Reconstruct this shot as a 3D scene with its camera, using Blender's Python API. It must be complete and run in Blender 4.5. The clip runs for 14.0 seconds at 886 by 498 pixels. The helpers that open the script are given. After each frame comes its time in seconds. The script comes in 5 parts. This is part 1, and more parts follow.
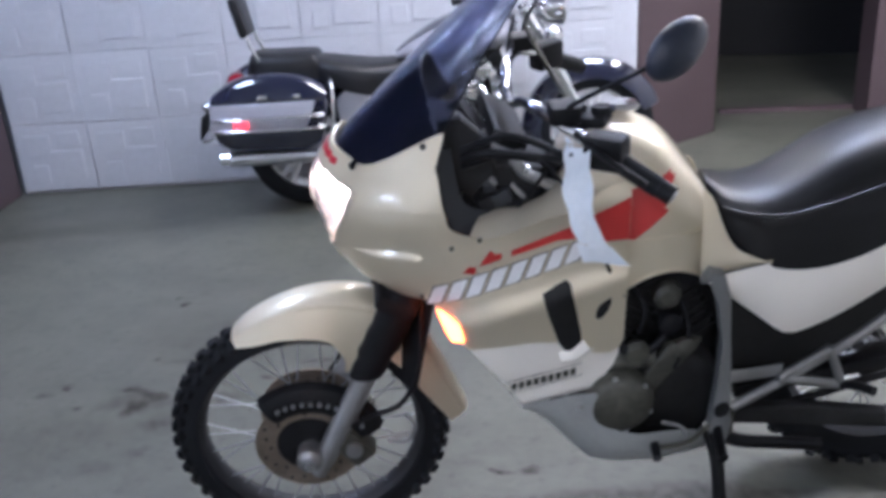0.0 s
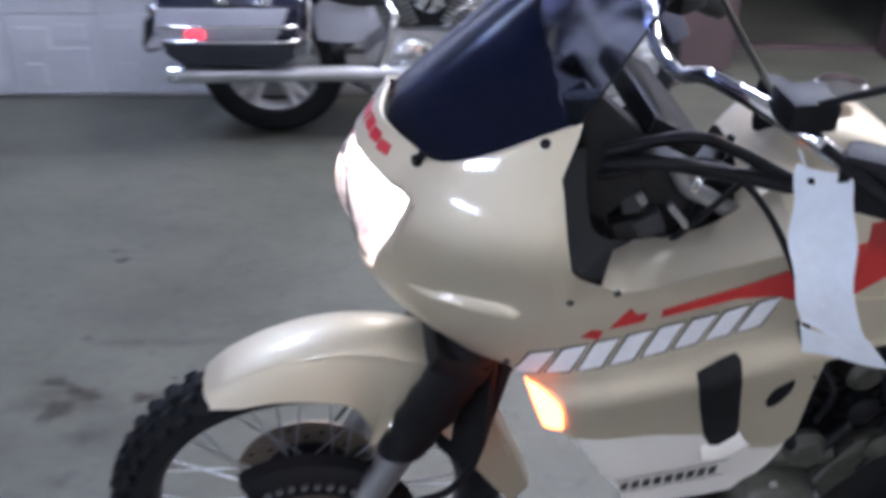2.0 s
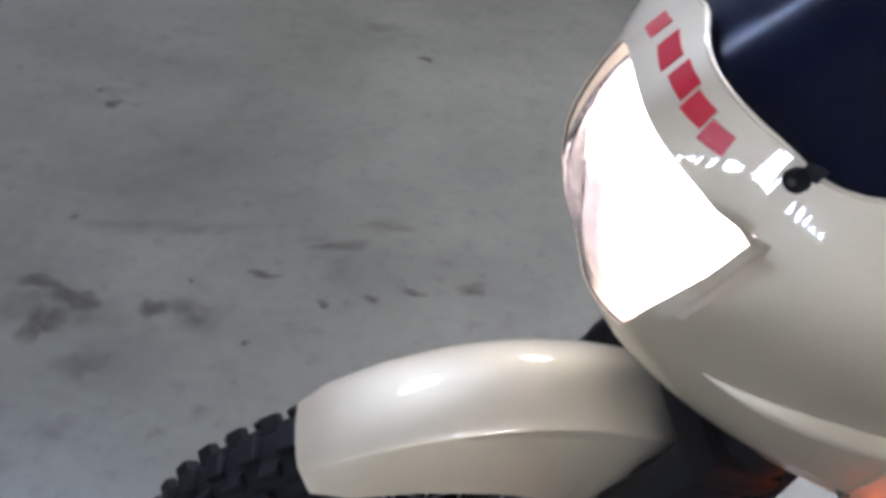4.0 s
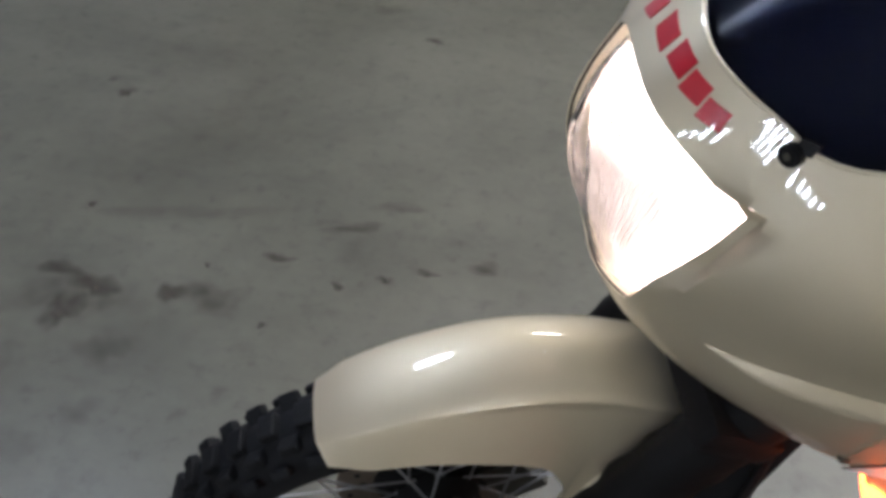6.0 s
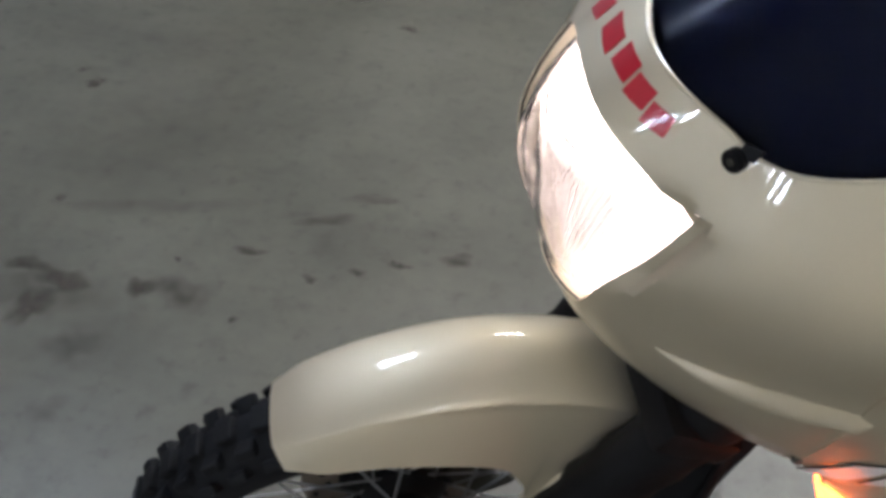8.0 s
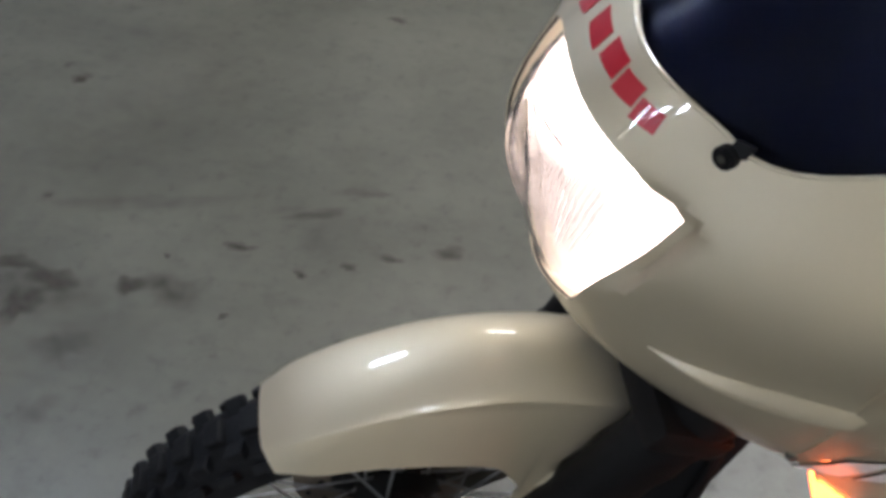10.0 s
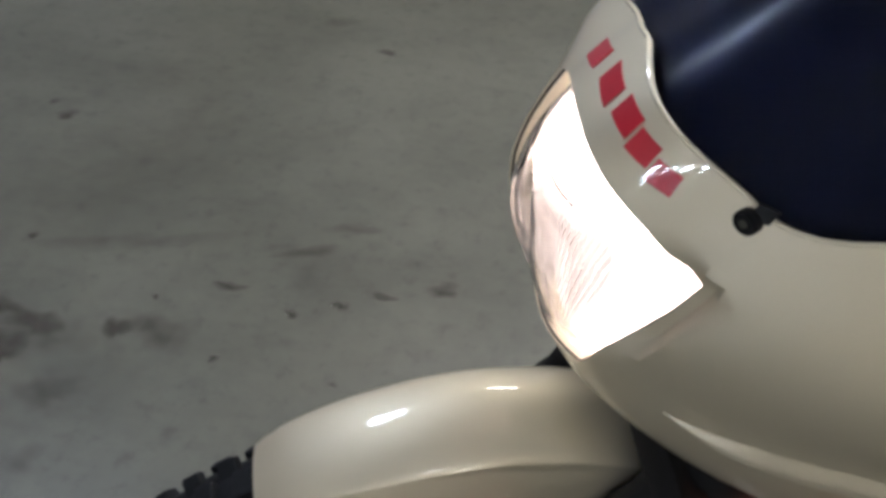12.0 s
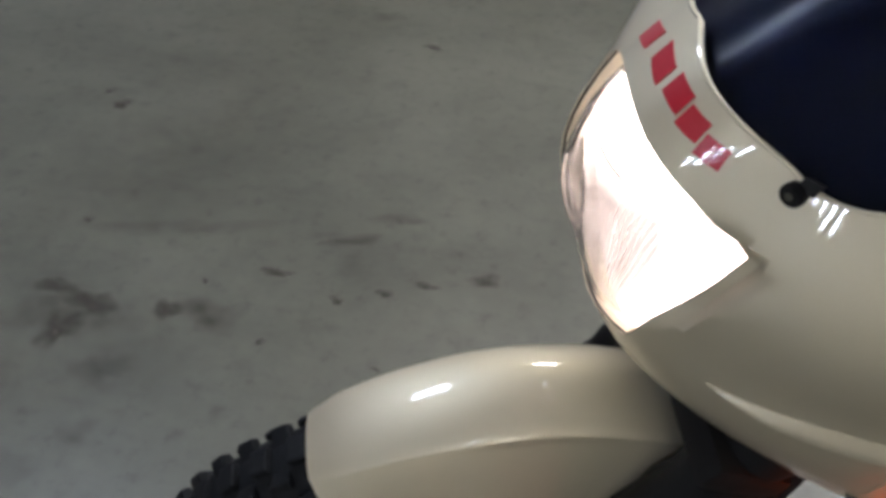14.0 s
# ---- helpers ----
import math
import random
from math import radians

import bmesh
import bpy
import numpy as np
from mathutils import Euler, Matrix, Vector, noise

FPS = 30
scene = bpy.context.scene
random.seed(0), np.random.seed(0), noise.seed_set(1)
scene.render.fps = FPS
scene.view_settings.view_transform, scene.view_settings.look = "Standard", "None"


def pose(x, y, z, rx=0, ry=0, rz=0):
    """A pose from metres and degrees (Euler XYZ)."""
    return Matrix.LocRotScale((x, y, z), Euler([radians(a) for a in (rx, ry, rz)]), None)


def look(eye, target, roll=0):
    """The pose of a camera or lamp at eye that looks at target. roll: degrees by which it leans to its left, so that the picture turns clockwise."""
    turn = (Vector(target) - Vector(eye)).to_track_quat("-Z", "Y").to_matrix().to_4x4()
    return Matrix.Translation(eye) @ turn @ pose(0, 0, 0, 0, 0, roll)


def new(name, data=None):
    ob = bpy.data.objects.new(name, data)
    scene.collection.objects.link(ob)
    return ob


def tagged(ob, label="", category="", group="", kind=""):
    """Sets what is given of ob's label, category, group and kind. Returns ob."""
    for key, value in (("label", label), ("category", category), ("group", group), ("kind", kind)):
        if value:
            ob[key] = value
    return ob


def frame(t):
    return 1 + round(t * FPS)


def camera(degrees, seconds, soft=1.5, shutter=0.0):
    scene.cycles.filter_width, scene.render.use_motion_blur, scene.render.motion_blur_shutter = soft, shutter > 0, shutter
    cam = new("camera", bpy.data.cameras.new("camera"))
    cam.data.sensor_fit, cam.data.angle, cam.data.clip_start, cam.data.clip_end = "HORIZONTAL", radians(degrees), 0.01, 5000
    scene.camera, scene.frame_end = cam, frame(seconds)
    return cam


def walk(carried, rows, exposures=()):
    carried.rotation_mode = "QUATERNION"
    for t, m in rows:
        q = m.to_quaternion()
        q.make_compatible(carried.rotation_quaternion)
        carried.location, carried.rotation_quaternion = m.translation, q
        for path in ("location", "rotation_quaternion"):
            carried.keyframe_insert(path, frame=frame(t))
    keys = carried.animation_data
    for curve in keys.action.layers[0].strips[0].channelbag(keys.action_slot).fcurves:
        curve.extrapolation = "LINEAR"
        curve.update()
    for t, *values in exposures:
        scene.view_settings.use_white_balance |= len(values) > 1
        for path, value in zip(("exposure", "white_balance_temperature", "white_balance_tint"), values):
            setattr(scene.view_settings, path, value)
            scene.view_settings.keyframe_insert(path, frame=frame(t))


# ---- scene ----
cam = camera(53.4, 14.0, soft=4.0, shutter=0.5)
PATH = [
    (0, (0.803, 0.721, 1.516), (0.344, 2.521, 0.773), -3.8),
    (0.3, (0.778, 0.737, 1.504), (0.306, 2.517, 0.725), -3.1),
    (0.5, (0.763, 0.781, 1.499), (0.305, 2.554, 0.694), -2.6),
    (0.9, (0.704, 0.846, 1.487), (0.275, 2.604, 0.635), -1.9),
    (1, (0.688, 0.885, 1.478), (0.256, 2.623, 0.589), -2.2),
    (1.5, (0.595, 1.09, 1.445), (0.182, 2.808, 0.508), -1.2),
    (1.8, (0.507, 1.243, 1.448), (0.065, 2.963, 0.526), -1.2),
    (2, (0.426, 1.331, 1.445), (0.123, 3.07, 0.505), 0.9),
    (2.3, (0.232, 1.481, 1.426), (0.174, 3.225, 0.447), 5.4),
    (2.5, (0.146, 1.584, 1.408), (0.215, 3.275, 0.343), 5.8),
    (2.7, (0.109, 1.673, 1.377), (0.198, 3.322, 0.249), 6.7),
    (3, (0.071, 1.772, 1.361), (0.027, 3.39, 0.186), 5.3),
    (3.5, (0.061, 1.863, 1.334), (-0.113, 3.377, 0.038), 6.1),
    (6, (0.067, 1.843, 1.349), (-0.133, 3.3, -0.006), 4.1),
    (6.5, (0.071, 1.848, 1.351), (-0.126, 3.287, -0.024), 4.3),
    (7, (0.076, 1.852, 1.352), (-0.113, 3.286, -0.028), 4.5),
    (7.5, (0.083, 1.854, 1.355), (-0.09, 3.294, -0.022), 4.7),
    (8, (0.092, 1.866, 1.355), (-0.071, 3.305, -0.024), 4.5),
    (10.5, (0.094, 1.884, 1.353), (-0.048, 3.308, -0.043), 4.2),
    (11, (0.085, 1.9, 1.351), (-0.058, 3.328, -0.042), 3.9),
    (11.5, (0.086, 1.93, 1.345), (-0.04, 3.377, -0.03), 4.2),
    (12, (0.077, 1.919, 1.352), (-0.049, 3.385, -0.003), 4.2),
    (12.5, (0.076, 1.904, 1.356), (-0.063, 3.377, 0.01), 4.1),
    (13, (0.073, 1.896, 1.353), (-0.089, 3.367, 0.007), 3.7),
    (13.5, (0.067, 1.884, 1.356), (-0.124, 3.345, 0.004), 3.5),
    (14, (0.07, 1.882, 1.356), (-0.139, 3.335, -0.003), 3.1),
]
EXPOSURES = [(0, 1.15, 5300, 22), (3.3, 1.16, 5350, 24), (4.6, 0.82, 5700, 20), (5.8, 0.60, 5950, 17), (8.2, 0.57, 5950, 16), (14, 0.48, 5950, 15)]
walk(cam, [(t, look(eye, target, roll)) for t, eye, target, roll in PATH], EXPOSURES)

# ---- light ----
world = bpy.data.worlds.new("world")
scene.world = world
world.use_nodes = True
world.node_tree.nodes["Background"].inputs[0].default_value = (0.55, 0.6, 0.7, 1)
world.node_tree.nodes["Background"].inputs[1].default_value = 0.05


# ---- materials ----
def mat(name, colour, rough=0.5, metal=0.0, grain=40.0, vary=0.12, bump=0.1, stain=2.5, stain_amount=0.15, coat=0.0, spec=0.5, rand=0.0):
    """A surface with variation at two scales, fine relief and gloss that wanders a little."""
    m = bpy.data.materials.new(name)
    m.use_nodes = True
    nt = m.node_tree
    b = nt.nodes["Principled BSDF"]
    b.inputs["Metallic"].default_value = metal
    b.inputs["Specular IOR Level"].default_value = spec
    b.inputs["Coat Weight"].default_value = coat
    b.inputs["Coat Roughness"].default_value = 0.04
    co = nt.nodes.new("ShaderNodeTexCoord")
    fine = nt.nodes.new("ShaderNodeTexNoise")
    fine.inputs["Scale"].default_value, fine.inputs["Detail"].default_value = grain, 4
    big = nt.nodes.new("ShaderNodeTexNoise")
    big.inputs["Scale"].default_value, big.inputs["Detail"].default_value = stain, 5
    for n in (fine, big):
        nt.links.new(co.outputs["Object"], n.inputs["Vector"])
    dark = tuple(c * (1 - 2 * vary) for c in colour)
    light = tuple(min(1, c * (1 + 2 * vary)) for c in colour)
    ramp = nt.nodes.new("ShaderNodeMix")
    ramp.data_type = "RGBA"
    ramp.inputs[6].default_value, ramp.inputs[7].default_value = (*dark, 1), (*light, 1)
    nt.links.new(fine.outputs["Fac"], ramp.inputs[0])
    second = nt.nodes.new("ShaderNodeMix")
    second.data_type, second.blend_type = "RGBA", "MULTIPLY"
    second.inputs[0].default_value = 1.0
    tone = nt.nodes.new("ShaderNodeMapRange")
    tone.inputs["From Min"].default_value, tone.inputs["From Max"].default_value = 0.3, 0.7
    tone.inputs["To Min"].default_value, tone.inputs["To Max"].default_value = 1 - stain_amount, 1 + stain_amount * 0.4
    nt.links.new(big.outputs["Fac"], tone.inputs["Value"])
    nt.links.new(ramp.outputs[2], second.inputs[6])
    nt.links.new(tone.outputs["Result"], second.inputs[7])
    out = second.outputs[2]
    if rand:
        info = nt.nodes.new("ShaderNodeObjectInfo")
        rr = nt.nodes.new("ShaderNodeMapRange")
        rr.inputs["To Min"].default_value, rr.inputs["To Max"].default_value = 1 - rand, 1 + rand * 0.5
        nt.links.new(info.outputs["Random"], rr.inputs["Value"])
        third = nt.nodes.new("ShaderNodeMix")
        third.data_type, third.blend_type = "RGBA", "MULTIPLY"
        third.inputs[0].default_value = 1.0
        nt.links.new(out, third.inputs[6])
        nt.links.new(rr.outputs["Result"], third.inputs[7])
        out = third.outputs[2]
    nt.links.new(out, b.inputs["Base Color"])
    rg = nt.nodes.new("ShaderNodeMapRange")
    rg.inputs["To Min"].default_value, rg.inputs["To Max"].default_value = max(0.02, rough * 0.8), min(1, rough * 1.2)
    nt.links.new(big.outputs["Fac"], rg.inputs["Value"])
    nt.links.new(rg.outputs["Result"], b.inputs["Roughness"])
    if bump:
        bp = nt.nodes.new("ShaderNodeBump")
        bp.inputs["Strength"].default_value, bp.inputs["Distance"].default_value = bump, 0.002
        nt.links.new(fine.outputs["Fac"], bp.inputs["Height"])
        nt.links.new(bp.outputs["Normal"], b.inputs["Normal"])
    return m


def glow(name, colour, strength, base=(0.8, 0.8, 0.8)):
    m = bpy.data.materials.new(name)
    m.use_nodes = True
    b = m.node_tree.nodes["Principled BSDF"]
    b.inputs["Base Color"].default_value = (*base, 1)
    b.inputs["Roughness"].default_value = 0.15
    b.inputs["Emission Color"].default_value = (*colour, 1)
    b.inputs["Emission Strength"].default_value = strength
    return m


def glass(name, colour, rough=0.02, ior=1.45, alpha=1.0):
    m = bpy.data.materials.new(name)
    m.use_nodes = True
    b = m.node_tree.nodes["Principled BSDF"]
    b.inputs["Base Color"].default_value = (*colour, 1)
    b.inputs["Roughness"].default_value = rough
    b.inputs["IOR"].default_value = ior
    b.inputs["Transmission Weight"].default_value = alpha
    return m


def paint(name, colour, rough=0.3, metal=0.1, coat=0.7, flake=900.0):
    """Lacquered paint: fine flake in the colour, faint dulling, clear coat."""
    m = bpy.data.materials.new(name)
    m.use_nodes = True
    nt = m.node_tree
    b = nt.nodes["Principled BSDF"]
    b.inputs["Metallic"].default_value, b.inputs["Roughness"].default_value = metal, rough
    b.inputs["Coat Weight"].default_value, b.inputs["Coat Roughness"].default_value = coat, 0.02
    co = nt.nodes.new("ShaderNodeTexCoord")
    mix = nt.nodes.new("ShaderNodeMix")
    mix.data_type = "RGBA"
    mix.inputs[6].default_value = (*(c * 0.93 for c in colour), 1)
    mix.inputs[7].default_value = (*(min(1, c * 1.06) for c in colour), 1)
    add = nt.nodes.new("ShaderNodeMath")
    add.operation = "MULTIPLY_ADD"
    add.inputs[1].default_value = 0.5
    for scale in (flake, 6.0):
        nz = nt.nodes.new("ShaderNodeTexNoise")
        nz.inputs["Scale"].default_value, nz.inputs["Detail"].default_value = scale, 2
        nt.links.new(co.outputs["Object"], nz.inputs["Vector"])
        nt.links.new(nz.outputs["Fac"], add.inputs[0 if scale > 100 else 2])
    sub = nt.nodes.new("ShaderNodeMath")
    sub.operation = "SUBTRACT"
    sub.inputs[1].default_value = 0.25
    nt.links.new(add.outputs[0], sub.inputs[0])
    nt.links.new(sub.outputs[0], mix.inputs[0])
    nt.links.new(mix.outputs[2], b.inputs["Base Color"])
    return m


PAINT = paint("champagne_pearl_paint", (0.725, 0.652, 0.485), 0.54, 0.70, 1.0)

PAINT_DIM = mat("satin_grey_belly_paint", (0.33, 0.34, 0.32), 0.42, 0.1, 120, 0.06, 0.06, 6, 0.2)
FRAME_GREY = mat("satin_grey_frame_paint", (0.17, 0.175, 0.17), 0.42, 0.1, 120, 0.06, 0.06, 6, 0.2)
BLACK = mat("black_moulded_plastic", (0.009, 0.009, 0.010), 0.5, 0, 220, 0.2, 0.25, 4, 0.2, spec=0.2)
RUBBER = mat("black_tyre_rubber", (0.009, 0.010, 0.012), 0.7, 0, 150, 0.25, 0.3, 9, 0.35, spec=0.25)
VINYL = mat("black_seat_vinyl", (0.009, 0.009, 0.010), 0.36, 0, 420, 0.2, 0.3, 4, 0.2, spec=0.35)
RED = paint("red_decal_paint", (0.50, 0.035, 0.03), 0.4, 0.0, 0.4)
SCARLET = mat("scarlet_decal", (0.62, 0.02, 0.04), 0.35, 0, 200, 0.04, 0.02, 4, 0.05, coat=0.5)
WHITE_DECAL = mat("silver_white_decal", (0.85, 0.85, 0.84), 0.4, 0.0, 200, 0.05, 0.02, 4, 0.08)
STEEL = mat("brushed_steel", (0.52, 0.53, 0.54), 0.35, 0.9, 160, 0.08, 0.08, 7, 0.2)
ALLOY = mat("cast_alloy", (0.34, 0.34, 0.33), 0.45, 0.75, 90, 0.1, 0.15, 8, 0.25)
ENGINE = mat("oily_cast_engine_alloy", (0.085, 0.083, 0.064), 0.5, 0.3, 60, 0.25, 0.3, 12, 0.5)
# Serves sooty parts and also added blocks that stand for shade.
ENGINE_DARK = mat("soot_and_shade_black", (0.010, 0.010, 0.010), 0.6, 0.2, 60, 0.3, 0.3, 10, 0.4)
BRIGHT_ALLOY = mat("bright_cast_alloy", (0.55, 0.55, 0.54), 0.38, 0.25, 120, 0.05, 0.06, 7, 0.15)
CHROME = mat("chrome", (0.78, 0.79, 0.8), 0.07, 1.0, 300, 0.03, 0.01, 6, 0.1)
BRASS = mat("worn_brake_disc_steel", (0.30, 0.245, 0.19), 0.42, 0.75, 90, 0.15, 0.1, 14, 0.35)
PAPER = mat("pale_blue_white_paper", (0.82, 0.87, 0.90), 0.8, 0, 90, 0.04, 0.2, 8, 0.08)
BLUE_PAINT = paint("midnight_blue_paint", (0.007, 0.009, 0.026), 0.15, 0.1, 1.0)
SILVER_PAINT = paint("silver_grey_paint", (0.42, 0.42, 0.46), 0.28, 0.3, 0.9)
BROWN = mat("maroon_brown_painted_steel", (0.088, 0.060, 0.064), 0.5, 0, 60, 0.1, 0.15, 1.5, 0.2)
WALL = mat("white_painted_relief_panel", (0.50, 0.505, 0.525), 0.75, 0, 30, 0.04, 0.2, 1.2, 0.1, rand=0.05)
CEIL = mat("white_ceiling_paint", (0.66, 0.65, 0.63), 0.8, 0, 30, 0.04, 0.1, 1, 0.1)
BOUNCE_WALL = mat("white_bounce_plaster", (0.76, 0.75, 0.72), 0.85, 0, 20, 0.1, 0.2, 1, 0.2)
DARKROOM = mat("unlit_store_black", (0.014, 0.014, 0.015), 0.8, 0, 30, 0.1, 0.1, 1, 0.2)
SCREEN = glass("smoked_blue_screen", (0.42, 0.45, 0.60), 0.18, 1.13)
LENS = glass("clear_headlight_glass", (0.95, 0.95, 0.95), 0.01, 1.3)
FILL_GLOW = glow("lit_fill_diffuser", (0.93, 0.97, 1.0), 52.0)
COOL = glow("lit_cool_diffuser", (0.80, 0.90, 1.0), 48.0)
SPOT = glow("lit_stand_in_globe", (0.82, 0.91, 1.0), 70.0)
WARM = glow("lit_warm_diffuser", (1.0, 0.92, 0.76), 38.0)
NEUTRAL_FILL = glow("lit_neutral_fill_diffuser", (0.94, 0.97, 1.0), 32.0)
BULB = glow("lit_headlight_bulb", (1.0, 0.88, 0.76), 8.0)
INDICATOR = glow("lit_amber_indicator_lens", (1.0, 0.15, 0.02), 10.0, (0.8, 0.14, 0.04))
REDLENS = glow("lit_red_marker_lens", (1.0, 0.05, 0.06), 1.2, (0.6, 0.02, 0.03))
DARKRED = mat("dark_red_tail_lens", (0.25, 0.01, 0.02), 0.15, 0, 100, 0.1, 0.02, 5, 0.1, coat=0.8)


def floor_material():
    m = mat("trodden_concrete", (0.124, 0.124, 0.097), 0.43, 0, 26, 0.06, 0.2, 0.9, 0.22)
    nt = m.node_tree
    b = nt.nodes["Principled BSDF"]
    co = nt.nodes.new("ShaderNodeTexCoord")
    src = b.inputs["Base Color"].links[0].from_socket
    for scale, lo, hi, amount, stretch in ((7.0, 0.54, 0.74, 0.28, (1, 1.35, 1)), (85.0, 0.60, 0.78, 0.40, (1, 1, 1)), (2.2, 0.42, 0.72, 0.34, (1, 1.3, 1)), (24.0, 0.54, 0.70, 0.26, (1, 1, 1))):
        mp = nt.nodes.new("ShaderNodeMapping")
        mp.inputs["Scale"].default_value = stretch
        nz = nt.nodes.new("ShaderNodeTexNoise")
        nz.inputs["Scale"].default_value, nz.inputs["Detail"].default_value, nz.inputs["Roughness"].default_value = scale, 6, 0.65
        mr = nt.nodes.new("ShaderNodeMapRange")
        mr.inputs["From Min"].default_value, mr.inputs["From Max"].default_value = lo, hi
        mr.inputs["To Min"].default_value, mr.inputs["To Max"].default_value = 1.0, 1.0 - amount
        mx = nt.nodes.new("ShaderNodeMix")
        mx.data_type, mx.blend_type = "RGBA", "MULTIPLY"
        mx.inputs[0].default_value = 1.0
        nt.links.new(co.outputs["Object"], mp.inputs["Vector"])
        nt.links.new(mp.outputs["Vector"], nz.inputs["Vector"])
        nt.links.new(nz.outputs["Fac"], mr.inputs["Value"])
        nt.links.new(src, mx.inputs[6])
        nt.links.new(mr.outputs["Result"], mx.inputs[7])
        src = mx.outputs[2]
    nt.links.new(src, b.inputs["Base Color"])
    return m


CONCRETE = floor_material()


# Brown film for oil spots and for shade painted under the bike.
def stain_shade_material():
    m = bpy.data.materials.new("oil_stain_and_shade")
    m.use_nodes = True
    nt = m.node_tree
    b = nt.nodes["Principled BSDF"]
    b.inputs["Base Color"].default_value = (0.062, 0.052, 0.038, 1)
    b.inputs["Roughness"].default_value = 0.45
    at = nt.nodes.new("ShaderNodeAttribute")
    at.attribute_name = "dark_weight"
    co = nt.nodes.new("ShaderNodeTexCoord")
    nz = nt.nodes.new("ShaderNodeTexNoise")
    nz.inputs["Scale"].default_value, nz.inputs["Detail"].default_value = 30, 6
    nt.links.new(co.outputs["Object"], nz.inputs["Vector"])
    mul = nt.nodes.new("ShaderNodeMath")
    mul.operation = "MULTIPLY"
    mr = nt.nodes.new("ShaderNodeMapRange")
    mr.inputs["From Min"].default_value, mr.inputs["From Max"].default_value = 0.2, 0.7
    nt.links.new(nz.outputs["Fac"], mr.inputs["Value"])
    nt.links.new(at.outputs["Fac"], mul.inputs[0])
    nt.links.new(mr.outputs["Result"], mul.inputs[1])
    nt.links.new(mul.outputs[0], b.inputs["Alpha"])
    return m


STAIN_SHADE = stain_shade_material()


# ---- mesh tools ----
def put(name, bm, material, parent=None, label="", smooth=True):
    me = bpy.data.meshes.new(name)
    bmesh.ops.recalc_face_normals(bm, faces=bm.faces)
    bm.to_mesh(me)
    bm.free()
    me.materials.append(material)
    if smooth:
        me.polygons.foreach_set("use_smooth", [True] * len(me.polygons))
        me.set_sharp_from_angle(angle=radians(38))
    ob = new(name, me)
    ob.parent = parent
    if label:
        ob["label"] = label
    return ob


def part(name, bm, material, parent, label="", smooth=True):
    return put(name, bm, material, parent, label, smooth)


def share(name, mesh, parent, m, label=""):
    ob = new(name, mesh)
    ob.parent = parent
    ob.matrix_basis = m
    if label:
        ob["label"] = label
    return ob


def thing(name, m, label, category, group=""):
    ob = new(name)
    ob.matrix_basis = m
    ob.empty_display_size = 0.1
    return tagged(ob, label, category, group)


def interp(x, table):
    """Smooth reading of a short table of (x, value), x rising."""
    if x <= table[0][0]:
        return table[0][1]
    for (x0, y0), (x1, y1) in zip(table, table[1:]):
        if x <= x1:
            f = (x - x0) / (x1 - x0)
            return y0 + (y1 - y0) * f
    return table[-1][1]


def curve(points, n=8):
    """Catmull-Rom through the points."""
    p = [Vector(q) for q in points]
    p = [2 * p[0] - p[1]] + p + [2 * p[-1] - p[-2]]
    out = []
    for i in range(1, len(p) - 2):
        a, b, c, d = p[i - 1], p[i], p[i + 1], p[i + 2]
        for k in range(n):
            t = k / n
            out.append(0.5 * (2 * b + (c - a) * t + (2 * a - 5 * b + 4 * c - d) * t * t + (3 * b - a - 3 * c + d) * t ** 3))
    out.append(p[-2].copy())
    return out


def sheet(rows, bm=None, close_u=False, skip=None):
    """Quads through rows of points of one length."""
    bm = bm or bmesh.new()
    vs = [[bm.verts.new(q) for q in r] for r in rows]
    n = len(rows[0])
    for i in range(len(rows) - 1):
        for j in range(n if close_u else n - 1):
            if skip and skip(i, j):
                continue
            k = (j + 1) % n
            try:
                bm.faces.new((vs[i][j], vs[i][k], vs[i + 1][k], vs[i + 1][j]))
            except ValueError:
                pass
    return bm


def thick(bm, d):
    """Gives a sheet a wall of d metres."""
    bmesh.ops.recalc_face_normals(bm, faces=bm.faces)
    bmesh.ops.solidify(bm, geom=bm.faces[:], thickness=d)
    return bm


def tube(points, r, n=10, bm=None, smooth=6, caps=True):
    bm = bm or bmesh.new()
    pts = curve(points, smooth) if smooth > 1 and len(points) > 2 else [Vector(q) for q in points]
    radius = r if callable(r) else (lambda s: r)
    rings, up = [], None
    for i, q in enumerate(pts):
        d = (pts[min(i + 1, len(pts) - 1)] - pts[max(i - 1, 0)]).normalized()
        if up is None:
            up = d.orthogonal().normalized()
        up = (up - d * up.dot(d)).normalized()
        side = d.cross(up)
        rr = radius(i / (len(pts) - 1))
        rings.append([bm.verts.new(q + rr * (math.cos(a) * up + math.sin(a) * side)) for a in (2 * math.pi * k / n for k in range(n))])
    for a, b in zip(rings, rings[1:]):
        for k in range(n):
            bm.faces.new((a[k], a[(k + 1) % n], b[(k + 1) % n], b[k]))
    if caps:
        bm.faces.new(rings[0])
        bm.faces.new(rings[-1])
    return bm


